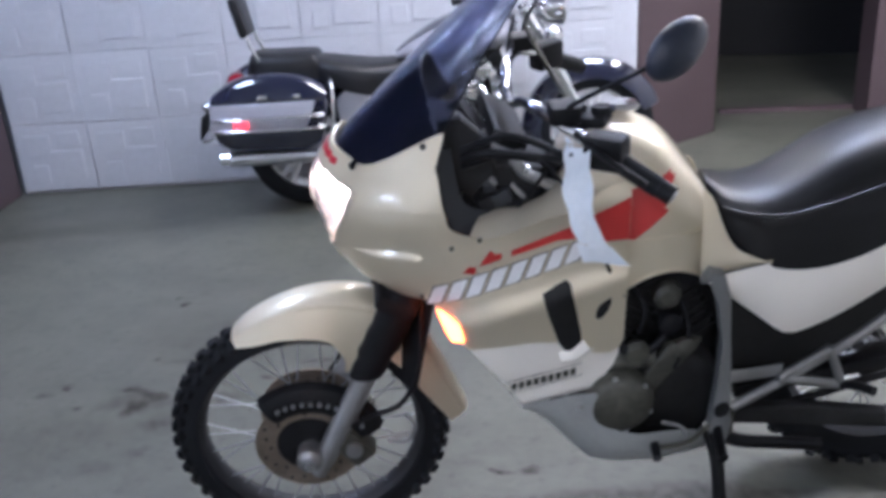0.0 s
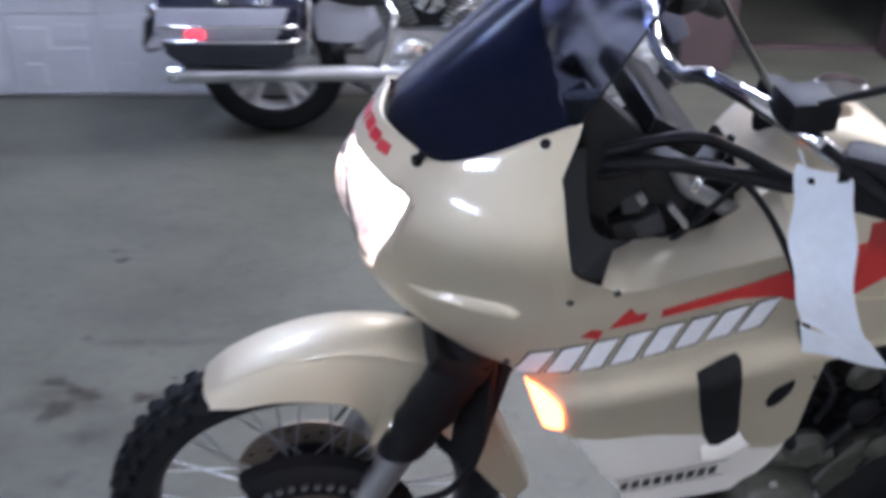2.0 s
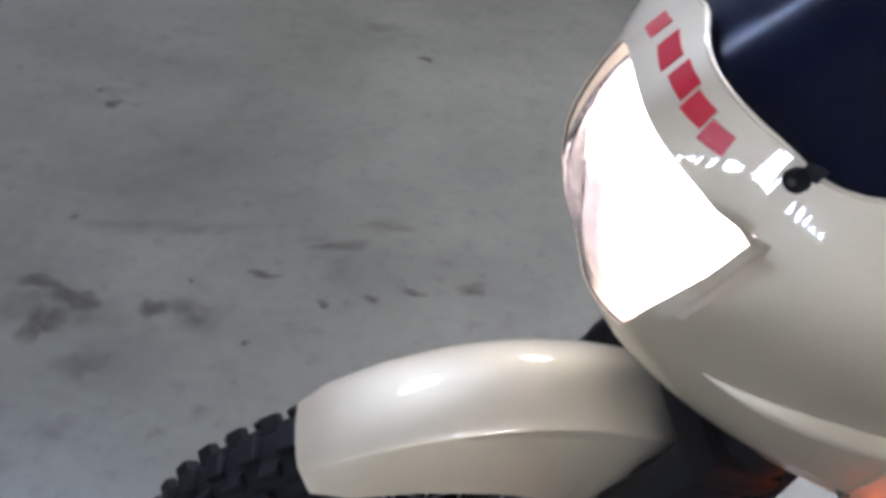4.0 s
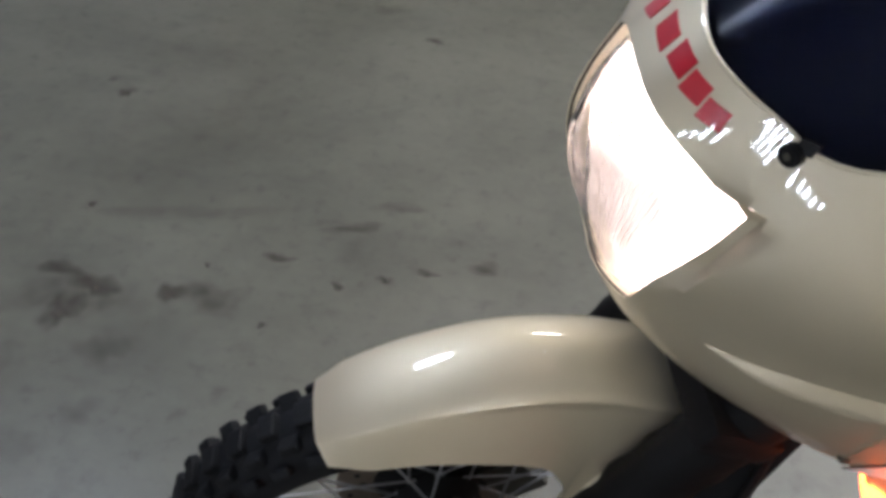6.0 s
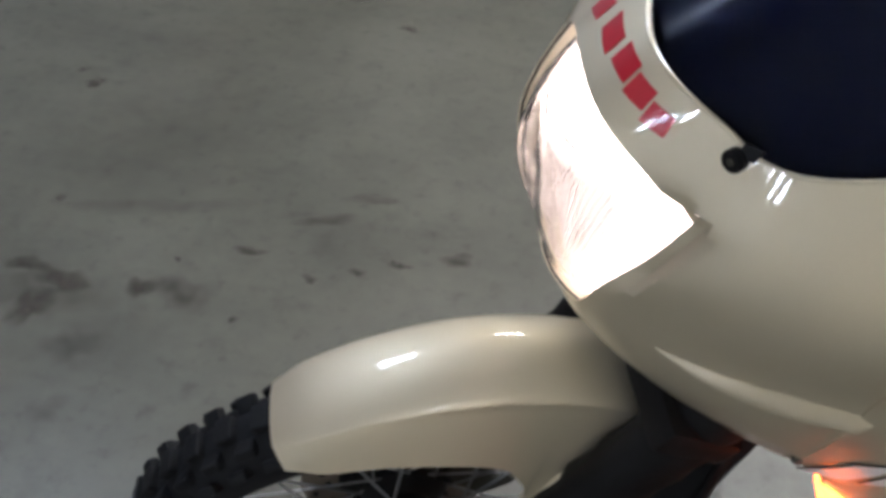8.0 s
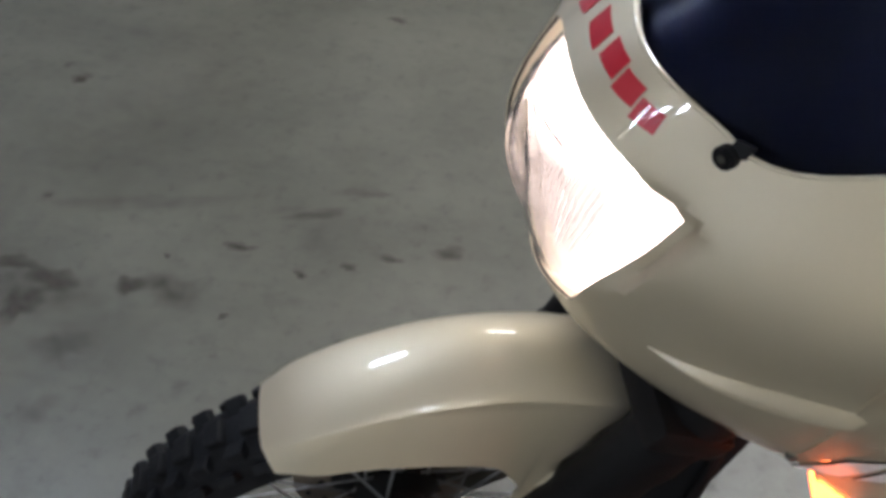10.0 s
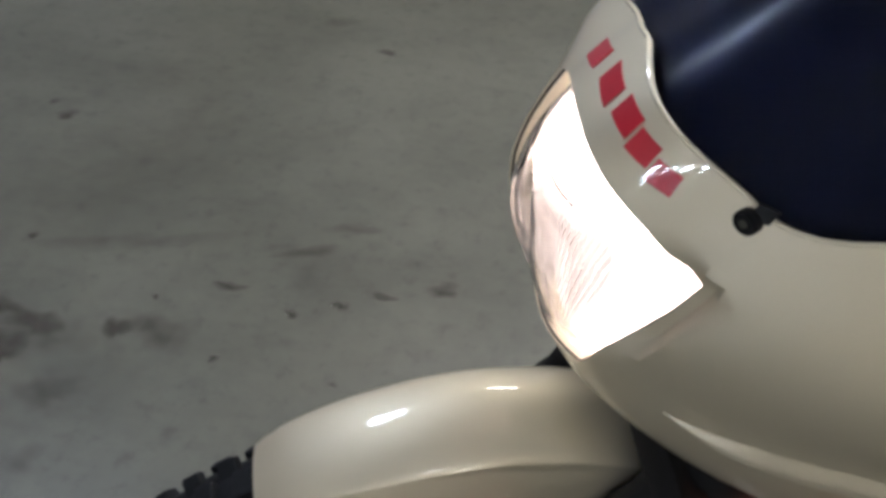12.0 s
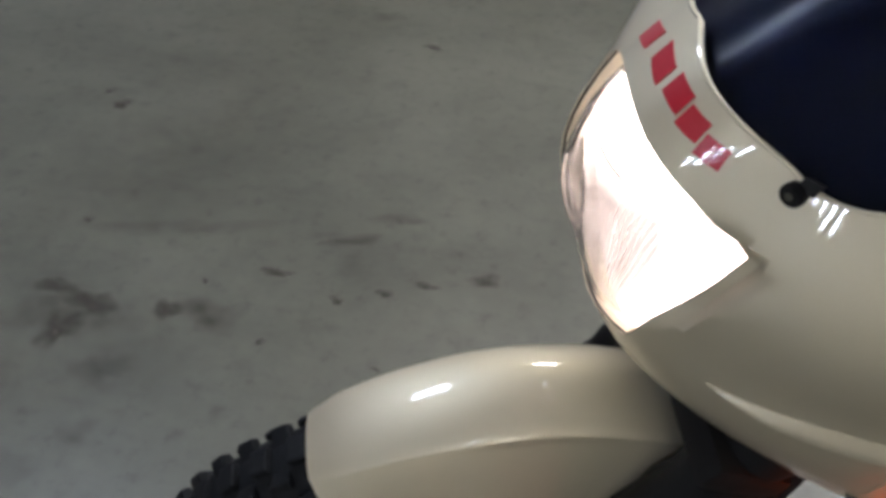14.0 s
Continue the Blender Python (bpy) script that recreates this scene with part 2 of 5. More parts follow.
def lathe(profile, centre, axis="Y", n=48, bm=None, closed=False):
    """Turns (radius, along) points round an axis through centre."""
    bm = bm or bmesh.new()
    c = Vector(centre)
    rings = []
    for r, h in profile:
        ring = []
        for k in range(n):
            a = 2 * math.pi * k / n
            if axis == "Y":
                v = Vector((r * math.cos(a), h, r * math.sin(a)))
            elif axis == "X":
                v = Vector((h, r * math.cos(a), r * math.sin(a)))
            else:
                v = Vector((r * math.cos(a), r * math.sin(a), h))
            ring.append(bm.verts.new(c + v))
        rings.append(ring)
    pairs = list(zip(rings, rings[1:]))
    if closed:
        pairs.append((rings[-1], rings[0]))
    for a, b in pairs:
        for k in range(n):
            bm.faces.new((a[k], a[(k + 1) % n], b[(k + 1) % n], b[k]))
    if not closed:
        for ring, (r, h) in ((rings[0], profile[0]), (rings[-1], profile[-1])):
            if r > 1e-4:
                bm.faces.new(ring)
    return bm


def prism(outline, y0, y1, bm=None, bevel=0.0, rounding=1):
    """An outline of (x, z) pushed from y0 to y1, with its edges bevelled."""
    bm = bm or bmesh.new()
    if rounding > 1:
        loop = [(*q, 0) for q in outline]
        ext = curve(loop + [loop[0]], rounding)[:-1]
        outline = [(q.x, q.y) for q in ext]
    a = [bm.verts.new((x, y0, z)) for x, z in outline]
    b = [bm.verts.new((x, y1, z)) for x, z in outline]
    n = len(outline)
    faces = [bm.faces.new(a), bm.faces.new(b)]
    for k in range(n):
        faces.append(bm.faces.new((a[k], a[(k + 1) % n], b[(k + 1) % n], b[k])))
    if bevel:
        edges = list({e for f in faces[:2] for e in f.edges})
        bmesh.ops.bevel(bm, geom=edges, offset=bevel, segments=2, affect="EDGES", profile=0.6)
    return bm


def box(centre, size, bm=None, bevel=0.0, turn=None):
    bm = bm or bmesh.new()
    m = Matrix.Translation(centre) @ (turn or Matrix()) @ Matrix.Diagonal((*size, 1))
    made = bmesh.ops.create_cube(bm, size=1, matrix=m)
    if bevel:
        edges = list({e for v in made["verts"] for e in v.link_edges})
        bmesh.ops.bevel(bm, geom=edges, offset=bevel, segments=2, affect="EDGES", profile=0.6)
    return bm


def ball(centre, size, bm=None, n=16):
    bm = bm or bmesh.new()
    bmesh.ops.create_uvsphere(bm, u_segments=n, v_segments=n // 2, radius=1, matrix=Matrix.Translation(centre) @ Matrix.Diagonal((*size, 1)))
    return bm


def turn_y(deg):
    return Matrix.Rotation(radians(deg), 4, "Y")


# ---- the room ----
WALL_TURN = 13.26


def room():
    fl = bmesh.new()
    box((1.0, 3.0, -0.05), (14, 15, 0.1), fl)
    floor = put("floor", fl, CONCRETE, smooth=False)
    tagged(floor, "worn grey concrete garage floor with dark oil stains and painted shade under the bike", "floor", kind="structure")
    rng = random.Random(4)

    def stain(x, y, rx, ry, turn=0, strength=1.0):
        bm = bmesh.new()
        lay = bm.verts.layers.float.new("dark_weight")
        c = bm.verts.new((0, 0, 0))
        c[lay] = strength
        rings = []
        ph = [rng.uniform(0, 6.28) for _ in range(4)]
        n = 28
        for f in (0.4, 0.8, 1.25):
            ring = []
            for k in range(n):
                a = 2 * math.pi * k / n
                w = 1 + 0.22 * math.sin(2 * a + ph[0]) + 0.16 * math.sin(3 * a + ph[1]) + 0.1 * math.sin(5 * a + ph[2]) + 0.06 * math.sin(9 * a + ph[3])
                v = bm.verts.new((rx * f * w * math.cos(a), ry * f * w * math.sin(a), 0))
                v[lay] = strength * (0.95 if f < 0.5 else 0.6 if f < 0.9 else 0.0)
                ring.append(v)
            rings.append(ring)
        for k in range(n):
            bm.faces.new((c, rings[0][k], rings[0][(k + 1) % n]))
            for a, b in zip(rings, rings[1:]):
                bm.faces.new((a[k], a[(k + 1) % n], b[(k + 1) % n], b[k]))
        ob = part("oil_stain", bm, STAIN_SHADE, floor)
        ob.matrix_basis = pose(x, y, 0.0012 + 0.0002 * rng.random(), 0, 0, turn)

    for s in STAINS_AND_SHADE:
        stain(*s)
    # far wall of relief panels
    wall = bmesh.new()
    L0, L1 = -2.88, 0.70
    long = (L1 - L0) / math.cos(radians(WALL_TURN))
    box((long / 2, 0.12, 1.5), (long, 0.2, 3.0), wall)
    w = put("wall_far", wall, WALL, smooth=False)
    w.matrix_basis = pose(L0, 5.066, 0, 0, 0, WALL_TURN)
    tagged(w, "white painted garage wall clad in relief panels", "wall", kind="structure")
    pw, ph_ = 0.44, 0.40
    pm = bmesh.new()
    box((pw / 2, 0.008, ph_ / 2), (pw - 0.004, 0.016, ph_ - 0.004), pm, 0.003)
    for cx, cz, sx, sz, d in ((0.13, 0.27, 0.15, 0.13, 0.0035), (0.29, 0.15, 0.19, 0.17, 0.004), (0.12, 0.10, 0.09, 0.11, 0.003), (0.32, 0.31, 0.13, 0.08, 0.003)):
        box((cx, -d / 2, cz), (sx, d + 0.008, sz), pm, 0.0035)
    me = bpy.data.meshes.new("wall_panel")
    bmesh.ops.recalc_face_normals(pm, faces=pm.faces)
    pm.to_mesh(me)
    pm.free()
    me.materials.append(WALL)
    for i in range(int(long / pw)):
        for j in range(7):
            share("wall_panel", me, w, pose(i * pw + 0.02 + rng.uniform(-0.002, 0.002), -0.002, 0.02 + j * ph_ + rng.uniform(-0.002, 0.002)))
    # brown steel flank at the left, a post and a dark opening at the right
    def slab(name, x0, y0, x1, y1, depth, z0, z1, material, label, cat="wall"):
        a = math.degrees(math.atan2(y1 - y0, x1 - x0))
        ln = math.hypot(x1 - x0, y1 - y0)
        bm = box((ln / 2, depth / 2, (z0 + z1) / 2), (ln, abs(depth), z1 - z0), None, 0.006)
        ob = put(name, bm, material, smooth=False)
        ob.matrix_basis = pose(x0, y0, 0, 0, 0, a)
        return tagged(ob, label, cat, kind="structure")
    slab("wall_left", -2.885, 5.05, -2.2, 1.9, -0.15, 0, 3.0, BROWN, "maroon brown painted steel side wall")
    # The white near, right and back walls are unseen, added to bounce light.
    slab("wall_left_near", -2.2, 1.9, -2.2, -3.5, -0.15, 0, 3.0, BOUNCE_WALL, "unseen white side wall added to bounce light")
    slab("pillar", 0.71, 5.93, 1.18, 6.51, 0.35, 0, 3.0, BROWN, "maroon brown painted steel door post", "pillar")
    slab("pillar_far", 2.14, 6.80, 3.2, 6.9, 0.3, 0, 3.0, BROWN, "maroon brown painted steel door post", "pillar")
    slab("wall_right", 3.2, 6.9, 4.4, -3.5, 0.15, 0, 3.0, BOUNCE_WALL, "unseen white side wall added to bounce light")
    slab("wall_back", 4.4, -3.5, -2.2, -3.5, 0.15, 0, 3.0, BOUNCE_WALL, "unseen white back wall added to bounce light")
    slab("lintel", 1.18, 6.54, 2.14, 6.82, 0.25, 2.05, 3.0, BROWN, "maroon brown painted steel lintel", "wall")
    # The room's darkness is put into these walls' near-black colour.
    slab("wall_store_back", 0.2, 9.2, 4.2, 9.2, 0.1, 0, 3.0, DARKROOM, "wall coloured near black for the gloom of an unlit store room")
    slab("wall_store_left", 0.3, 6.4, 0.3, 9.2, 0.1, 0, 3.0, DARKROOM, "wall coloured near black for the gloom of an unlit store room")
    slab("wall_store_right", 4.1, 9.2, 4.1, 6.9, 0.1, 0, 3.0, DARKROOM, "wall coloured near black for the gloom of an unlit store room")
    th = put("threshold", box((0, 0, 0.012), (0.9, 0.10, 0.03), None, 0.005), BROWN)
    th.matrix_basis = pose(1.68, 7.08, 0, 0, 0, 8)
    tagged(th, "worn steel threshold strip on the floor", "threshold", kind="structure")
    c = put("ceiling", box((0.8, 3.0, 3.05), (8.4, 14, 0.1)), CEIL, smooth=False)
    tagged(c, "plain white garage ceiling", "ceiling", kind="structure")


# Small entries are oil; the broad ones under the bike also paint its shadow.
STAINS_AND_SHADE = [(-0.665, 3.023, 0.022, 0.028), (-0.572, 3.026, 0.06, 0.045, 0, 0.55), (-0.479, 3.177, 0.032, 0.012, 10), (-1.082, 3.704, 0.024, 0.02),
          (-0.326, 4.201, 0.022, 0.018), (-0.029, 3.25, 0.028, 0.024), (-0.329, 3.123, 0.013, 0.012), (-0.235, 3.165, 0.016, 0.012),
          (-0.153, 3.206, 0.024, 0.011, 10), (-0.341, 3.314, 0.055, 0.02, 25, 0.65), (-0.258, 3.409, 0.05, 0.022, 10, 0.5), (-0.92, 3.039, 0.035, 0.022),
          (-0.821, 3.01, 0.045, 0.03), (-0.855, 2.927, 0.03, 0.05), (-0.88, 2.98, 0.11, 0.08, 0, 0.35), (-1.17, 3.02, 0.025, 0.02, 0, 0.8),
          (-1.22, 2.96, 0.03, 0.02, 0, 0.7), (0.491, 2.777, 0.03, 0.022), (0.406, 2.756, 0.035, 0.012), (-1.14, 3.758, 0.015, 0.015, 0, 0.7),
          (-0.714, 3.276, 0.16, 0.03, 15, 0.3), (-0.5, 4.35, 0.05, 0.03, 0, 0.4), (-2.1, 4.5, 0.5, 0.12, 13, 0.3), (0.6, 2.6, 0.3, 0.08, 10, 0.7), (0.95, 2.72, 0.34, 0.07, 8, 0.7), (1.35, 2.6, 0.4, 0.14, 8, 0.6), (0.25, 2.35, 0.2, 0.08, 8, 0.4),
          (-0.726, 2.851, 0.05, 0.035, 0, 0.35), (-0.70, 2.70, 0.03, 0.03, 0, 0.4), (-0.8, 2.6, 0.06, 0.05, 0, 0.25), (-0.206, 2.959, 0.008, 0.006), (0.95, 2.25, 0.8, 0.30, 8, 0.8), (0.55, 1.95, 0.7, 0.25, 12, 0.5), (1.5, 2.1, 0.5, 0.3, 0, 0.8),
          (-1.0, 2.75, 0.35, 0.2, 20, 0.22), (-0.9, 3.5, 0.3, 0.18, 40, 0.18), (-0.45, 2.98, 0.010, 0.008), (-0.62, 3.12, 0.008, 0.007), (-0.95, 3.25, 0.012, 0.008), (-1.05, 2.9, 0.014, 0.010)]


def panel_lamp(m, long, wide, lit, tone):
    """A flat ceiling floodlight out of view; two match reflections, the rest are added."""
    e = thing("ceiling_flood_light", m, "unseen flat rectangular floodlight placed under the ceiling, lit " + tone + " white", "ceiling light", "ceiling floodlights")
    part("housing", box((0, 0, 0), (long + 0.06, wide + 0.06, 0.06), None, 0.012), BLACK, e, "dark lamp housing")
    part("diffuser", box((0, 0, -0.034), (long, wide, 0.012), None, 0.003), lit, e, "lit white diffuser")
    for s in (-1, 1):
        part("bracket", box((s * long * 0.5, 0, 0.035), (0.02, 0.05, 0.07), None, 0.004), STEEL, e)
    return e


def stand_in_lamp(m):
    """A small light in a cast bezel, added in place of a distant ceiling lamp."""
    e = thing("wall_lamp", m, "small oval lamp added on the side wall in place of distant ceiling lights, lit cool white", "wall light", "wall lamps")
    part("base", lathe([(0, 0), (0.085, 0), (0.085, 0.02), (0.07, 0.03), (0, 0.03)], (0, 0, 0), "Z", 28), BROWN, e, "painted cast base")
    part("globe", ball((0, 0, 0.035), (0.062, 0.052, 0.04), None, 20), SPOT, e, "lit frosted globe")
    part("bezel", tube([(0.07 * math.cos(a), 0.06 * math.sin(a), 0.032) for a in (2 * math.pi * k / 24 for k in range(25))], 0.007, 8, smooth=1), BLACK, e, "black bezel ring")


room()
# Added row standing in for far ceiling lamps mirrored in the cowl; also brightens it.
for y, z in ((-0.35, 1.42), (-0.70, 1.42), (-1.05, 1.40), (-1.45, 1.36), (-1.90, 1.34)):
    stand_in_lamp(pose(-2.19, y, z, 0, 90, 0))
panel_lamp(pose(-0.02, 4.75, 2.92, 0, 0, 13), 0.55, 0.26, WARM, "warm")
panel_lamp(pose(-1.85, 3.5, 2.92, 0, 0, 20), 0.58, 0.26, COOL, "cool")
# These four are unseen fill lamps, added to brighten the bike and room.
panel_lamp(pose(2.35, 4.7, 2.92, 0, 0, 100), 1.0, 0.40, WARM, "warm")
panel_lamp(pose(1.2, 4.2, 2.92, 0, 0, 8), 0.85, 0.34, NEUTRAL_FILL, "neutral")
panel_lamp(pose(1.6, -2.8, 2.92, 0, 0, 8), 0.92, 0.35, WARM, "warm")
panel_lamp(pose(-0.1, -0.5, 2.92, 0, 0, 13), 0.42, 0.19, FILL_GLOW, "soft")

# ---- the touring motorcycle in front ----
BIKE = pose(0.0, 2.457, 0, 0, 0, 188) @ pose(0, 0, 0, -2.5, 0, 0)
NOSE = [(0.70, -0.20), (0.72, -0.165), (0.76, -0.1187), (0.80, -0.0982), (0.84, -0.0923), (0.88, -0.0893), (0.934, -0.092), (0.987, -0.1091), (1.037, -0.1337), (1.08, -0.1565)]
WIDE = [(0.42, 0.160), (0.50, 0.176), (0.60, 0.189), (0.645, 0.200), (0.662, 0.202), (0.684, 0.190), (0.72, 0.187), (0.76, 0.189), (0.80, 0.195), (0.822, 0.198), (0.838, 0.198), (0.850, 0.200), (0.870, 0.206), (0.890, 0.2105), (0.910, 0.2135), (0.930, 0.2125), (0.950, 0.208), (1.0, 0.195), (1.06, 0.188)]
DEEP = 0.26


def stance(v):
    """Sets a point of the bodywork into the machine's nose-down stance."""
    x, y, z = v
    return Vector((x + 0.0444 + 0.1604 * x - 0.081 * z + 0.122 * x * x - 0.0386 * x * z + 0.0225 * z * z, y * 0.96,
                   z + 0.0355 - 0.056 * x - 0.0183 * z + 0.0159 * x * x + 0.0536 * x * z + 0.0157 * z * z))


def tail(x):
    """Sideways set of the tail, in line with the machine's turned stance."""
    d = max(0.0, -0.75 - x)
    return -0.25 * d * d / (d + 0.1)


def settle(e):
    """Bodywork takes the stance, the front end its steering lock."""
    done = set()
    for ob in list(e.children):
        name = ob.name.split(".")[0]
        if name in TURNED or name.startswith("front_") and name != "front_cowl":
            lift = Matrix.Translation((0.006, 0, 0.075)) if name in BARS else Matrix()
            ob.matrix_basis = STEER @ lift @ ob.matrix_basis
        elif name.startswith("rear_"):
            ob.matrix_basis = Matrix.Translation((0.125, -0.30, 0)) @ ob.matrix_basis
        else:
            for o in (ob, *ob.children):
                if o.data.name not in done:
                    done.add(o.data.name)
                    for v in o.data.vertices:
                        v.co = stance(v.co) + Vector((0, tail(v.co.x), 0))
                    o.data.update()


BARS = {"top_yoke", "handlebar", "grip", "bar_end", "bar_end_ring", "switch_block", "reservoir", "lever", "mirror_stem", "mirror_shell"}
TURNED = BARS | {"brake_disc", "disc_carrier", "disc_guard", "fork_slider", "axle_clamp", "axle_nut", "fork_gaiter", "fork_stanchion", "brake_caliper", "caliper_piston",
                 "fork_shield", "lower_triple_clamp", "brake_hose", "speedo_cable", "hose_guide", "steering_stem", "bar_clamp", "clamp_lid", "clamp_stem", "bar_cable"}
STEER = Matrix.Translation((-0.077, 0, 0.343)) @ Matrix.Rotation(radians(10), 4, (-math.sin(radians(28)), 0, math.cos(radians(28)))) @ Matrix.Translation((0.077, 0, -0.343))


def soft(x, table, r=0.012):
    return sum(interp(x + r * k, table) for k in (-2, -1, 0, 1, 2)) / 5


def flank(x, z):
    """Half-width of the fairing at x, z."""
    lift = 0.245 * max(0.0, -0.335 - x)
    w = soft(z - lift * min(1.0, max(0.0, (0.95 - z) / 0.2)), WIDE, 0.007)
    w *= 1 - 0.6 * max(0.0, -0.42 - x) ** 1.2
    d = (soft(z, NOSE) - x) / DEEP
    if d < 1:
        w *= math.sqrt(max(0.0, 1 - (1 - max(0.0, d)) ** 2))
    return w


BUMP = [(0.76, 0.0), (0.82, 0.0092), (0.85, 0.0168), (0.87, 0.025), (0.90, 0.0361), (0.93, 0.0388), (0.95, 0.0398), (0.99, 0.0382), (1.02, 0.0277), (1.05, 0.0228), (1.08, 0.0096)]


def ease(a, b, x):
    u = min(1.0, max(0.0, (x - a) / (b - a)))
    return u * u * (3 - 2 * u)


def pocket(deg, z):
    """Depth of the finger recess beside the lamp's outer corner."""
    along = ease(0.835, 0.90, z) * (1 - ease(0.945, 0.962, z))
    f = min(1.0, max(0.0, (z - 0.82) / 0.125))
    start = 24.0 + 12.7 * f ** 0.75
    return 0.013 * along * (1 - ease(start + 3.2 * along, start + 5.2 * along + 0.3, deg)) if deg > 0 else 0.0


def cowl_point(th, z, out=0.0):
    """A point of the cowl's nose: th is the angle from straight ahead, positive to the left."""
    b = soft(z, WIDE, 0.0035)
    deg = math.degrees(th)
    q = max(0.0, 1 - (deg / (35 if th > 0 else 56)) ** 4)
    out += 0.03 * ease(10, 32, -deg) * ease(0.95, 1.03, z) - pocket(deg, z)
    return Vector((soft(z, NOSE) + soft(z, BUMP) * q * q - DEEP * (1 - math.cos(th)) + out * math.cos(th), (b + out) * math.sin(th), z))


LAMP_TOP, LAMP_FOOT = radians(36.7), radians(23.8)
LAMP_TOP_FAR, LAMP_FOOT_FAR = radians(15.6), radians(2.0)


def lamp_low(c):
    return 0.810 + 0.006 * c * c


def lamp_high(c):
    return 1.0025 - (0.060 if c > 0 else 0.012) * abs(c) ** 2.3


def lamp_side(f, far=False):
    """Half-angle of the lamp at the height f, 0 at its foot and 1 at its top."""
    a, b = (LAMP_FOOT_FAR, LAMP_TOP_FAR) if far else (LAMP_FOOT, LAMP_TOP)
    return a + (b - a) * (f ** 0.75)


def screen_edge(th):
    t = abs(math.degrees(th))
    return soft(t, [(0, 1.050), (10.5, 1.041), (22.7, 1.028), (32, 1.014), (37.5, 1.006), (42.7, 1.004), (48.5, 1.008), (52.5, 1.017), (58, 1.028), (67, 1.056), (76, 1.080), (82, 1.078)], 1.5) + 0.012 * ease(0, 30, -math.degrees(th))


def lamp_point(c, f, out=0.0):
    return cowl_point(c * lamp_side(f, c < 0), lamp_low(c) + (lamp_high(c) - lamp_low(c)) * f, out)


def bike_cowl(e):
    edge = math.acos(1 - 0.224 / DEEP)
    cs = [k / 14 for k in range(-14, 15)]
    side = [(k / 12) ** 1.7 for k in range(1, 13)]
    cols = [-1 - k for k in reversed(side)] + cs + [1 + k for k in side]

    def angle(c, f):
        h = lamp_side(min(1, max(0, f)), c < 0)
        return c * h if abs(c) <= 1 else math.copysign(h + (abs(c) - 1) * (edge - h), c)

    rows = []
    for k in range(10):
        row = []
        for c in cols:
            t = angle(c, 0)
            row.append(cowl_point(t, 0.712 + (lamp_low(max(-1, min(1, c))) - 0.712) * k / 10))
        rows.append(row)
    for k in range(11):
        f = k / 10
        row = []
        for c in cols:
            q = max(-1, min(1, c))
            row.append(cowl_point(angle(c, f), lamp_low(q) + (lamp_high(q) - lamp_low(q)) * f))
        rows.append(row)
    for k in range(1, 9):
        row = []
        for c in cols:
            q = max(-1, min(1, c))
            t = angle(c, 1)
            if abs(c) > 1:
                t -= math.copysign((abs(c) - 1) * radians(6.5) * k / 8, c)
            row.append(cowl_point(t, lamp_high(q) + (screen_edge(t) - lamp_high(q)) * k / 8))
        rows.append(row)
    bm = sheet(rows, skip=lambda i, j: 10 <= i < 20 and 12 <= j < 40)
    # a lip turns in round the lamp, deeper at its foot corners
    ring = lamp_ring(0.0)
    sheet([ring, lamp_ring(-0.010), lamp_ring(-0.035)], bm, True)
    bmesh.ops.remove_doubles(bm, verts=bm.verts[:], dist=0.0006)
    cowl = part("front_cowl", thick(bm, 0.004), PAINT, e, "glossy champagne nose cowl")
    n = 28
    lens = sheet([[lamp_point(0.985 * j / n, 0.01 + 0.98 * k / 12, -0.003 - 0.012 * (abs(j) / n) ** 3) for j in range(-n, n + 1)] for k in range(13)])
    part("headlight_lens", thick(lens, 0.002), LENS, e, "clear curved headlight glass")
    flutes = bmesh.new()
    for j in range(-30, 31):
        c = 0.95 * j / 30
        tube([lamp_point(c, 0.06 + 0.88 * k / 8, -0.0065 - 0.012 * abs(c) ** 3) for k in range(9)], 0.0008, 5, flutes, 1)
    part("lens_flutes", flutes, FLUTE, e, "fine upright flutes inside the glass")
    bowl = sheet([[lamp_point(0.99 * j / n, k / 12, -0.018 - 0.055 * (1 - (j / n) ** 4) * (1 - (k / 6 - 1) ** 4)) for j in range(-n, n + 1)] for k in range(13)])
    part("headlight_reflector", thick(bowl, 0.002), BULB_BOWL, e, "bright lit headlight reflector")
    shell = sheet([[lamp_point(0.995 * j / n, k / 12, -0.036 - 0.070 * (1 - (j / n) ** 4) * (1 - (k / 6 - 1) ** 4)) for j in range(-n, n + 1)] for k in range(13)])
    part("headlight_housing", thick(shell, 0.003), BLACK, e, "black headlight housing")
    part("headlight_bulb", ball((-0.135, 0.045, 0.93), (0.009, 0.010, 0.010)), BULB, e, "lit headlight bulb")
    rim = bmesh.new()
    tube(lamp_ring(-0.002) + [lamp_ring(-0.002)[0]], 0.0012, 6, rim, 1)
    part("headlight_seal", rim, BLACK, e, "thin dark headlight seal")
    # scarlet word over the lamp, as plain blocks
    for deg, z, half in ((-7.5, 1.0215, 3.6), (5.0, 1.0250, 3.9), (14.2, 1.0215, 3.1), (20.6, 1.0130, 2.4), (25.6, 1.0030, 2.0)):
        slope = 0.0007 if deg < 0 else -0.0004 - 0.00003 * deg
        bm = sheet([[cowl_point(radians(deg + half * a - 0.25 * b), z + 0.0068 * b + slope * half * a, 0.0012) for a in (-1, -0.5, 0, 0.5, 1)] for b in (-1, 0, 1)])
        part("name_block", thick(bm, 0.0008), SCARLET, e, "scarlet block lettering")
    # pale ridge under the lamp
    for s in (-1, 1):
        rows = []
        for k in range(17):
            f = k / 16
            t = s * radians(42 + 36 * f)
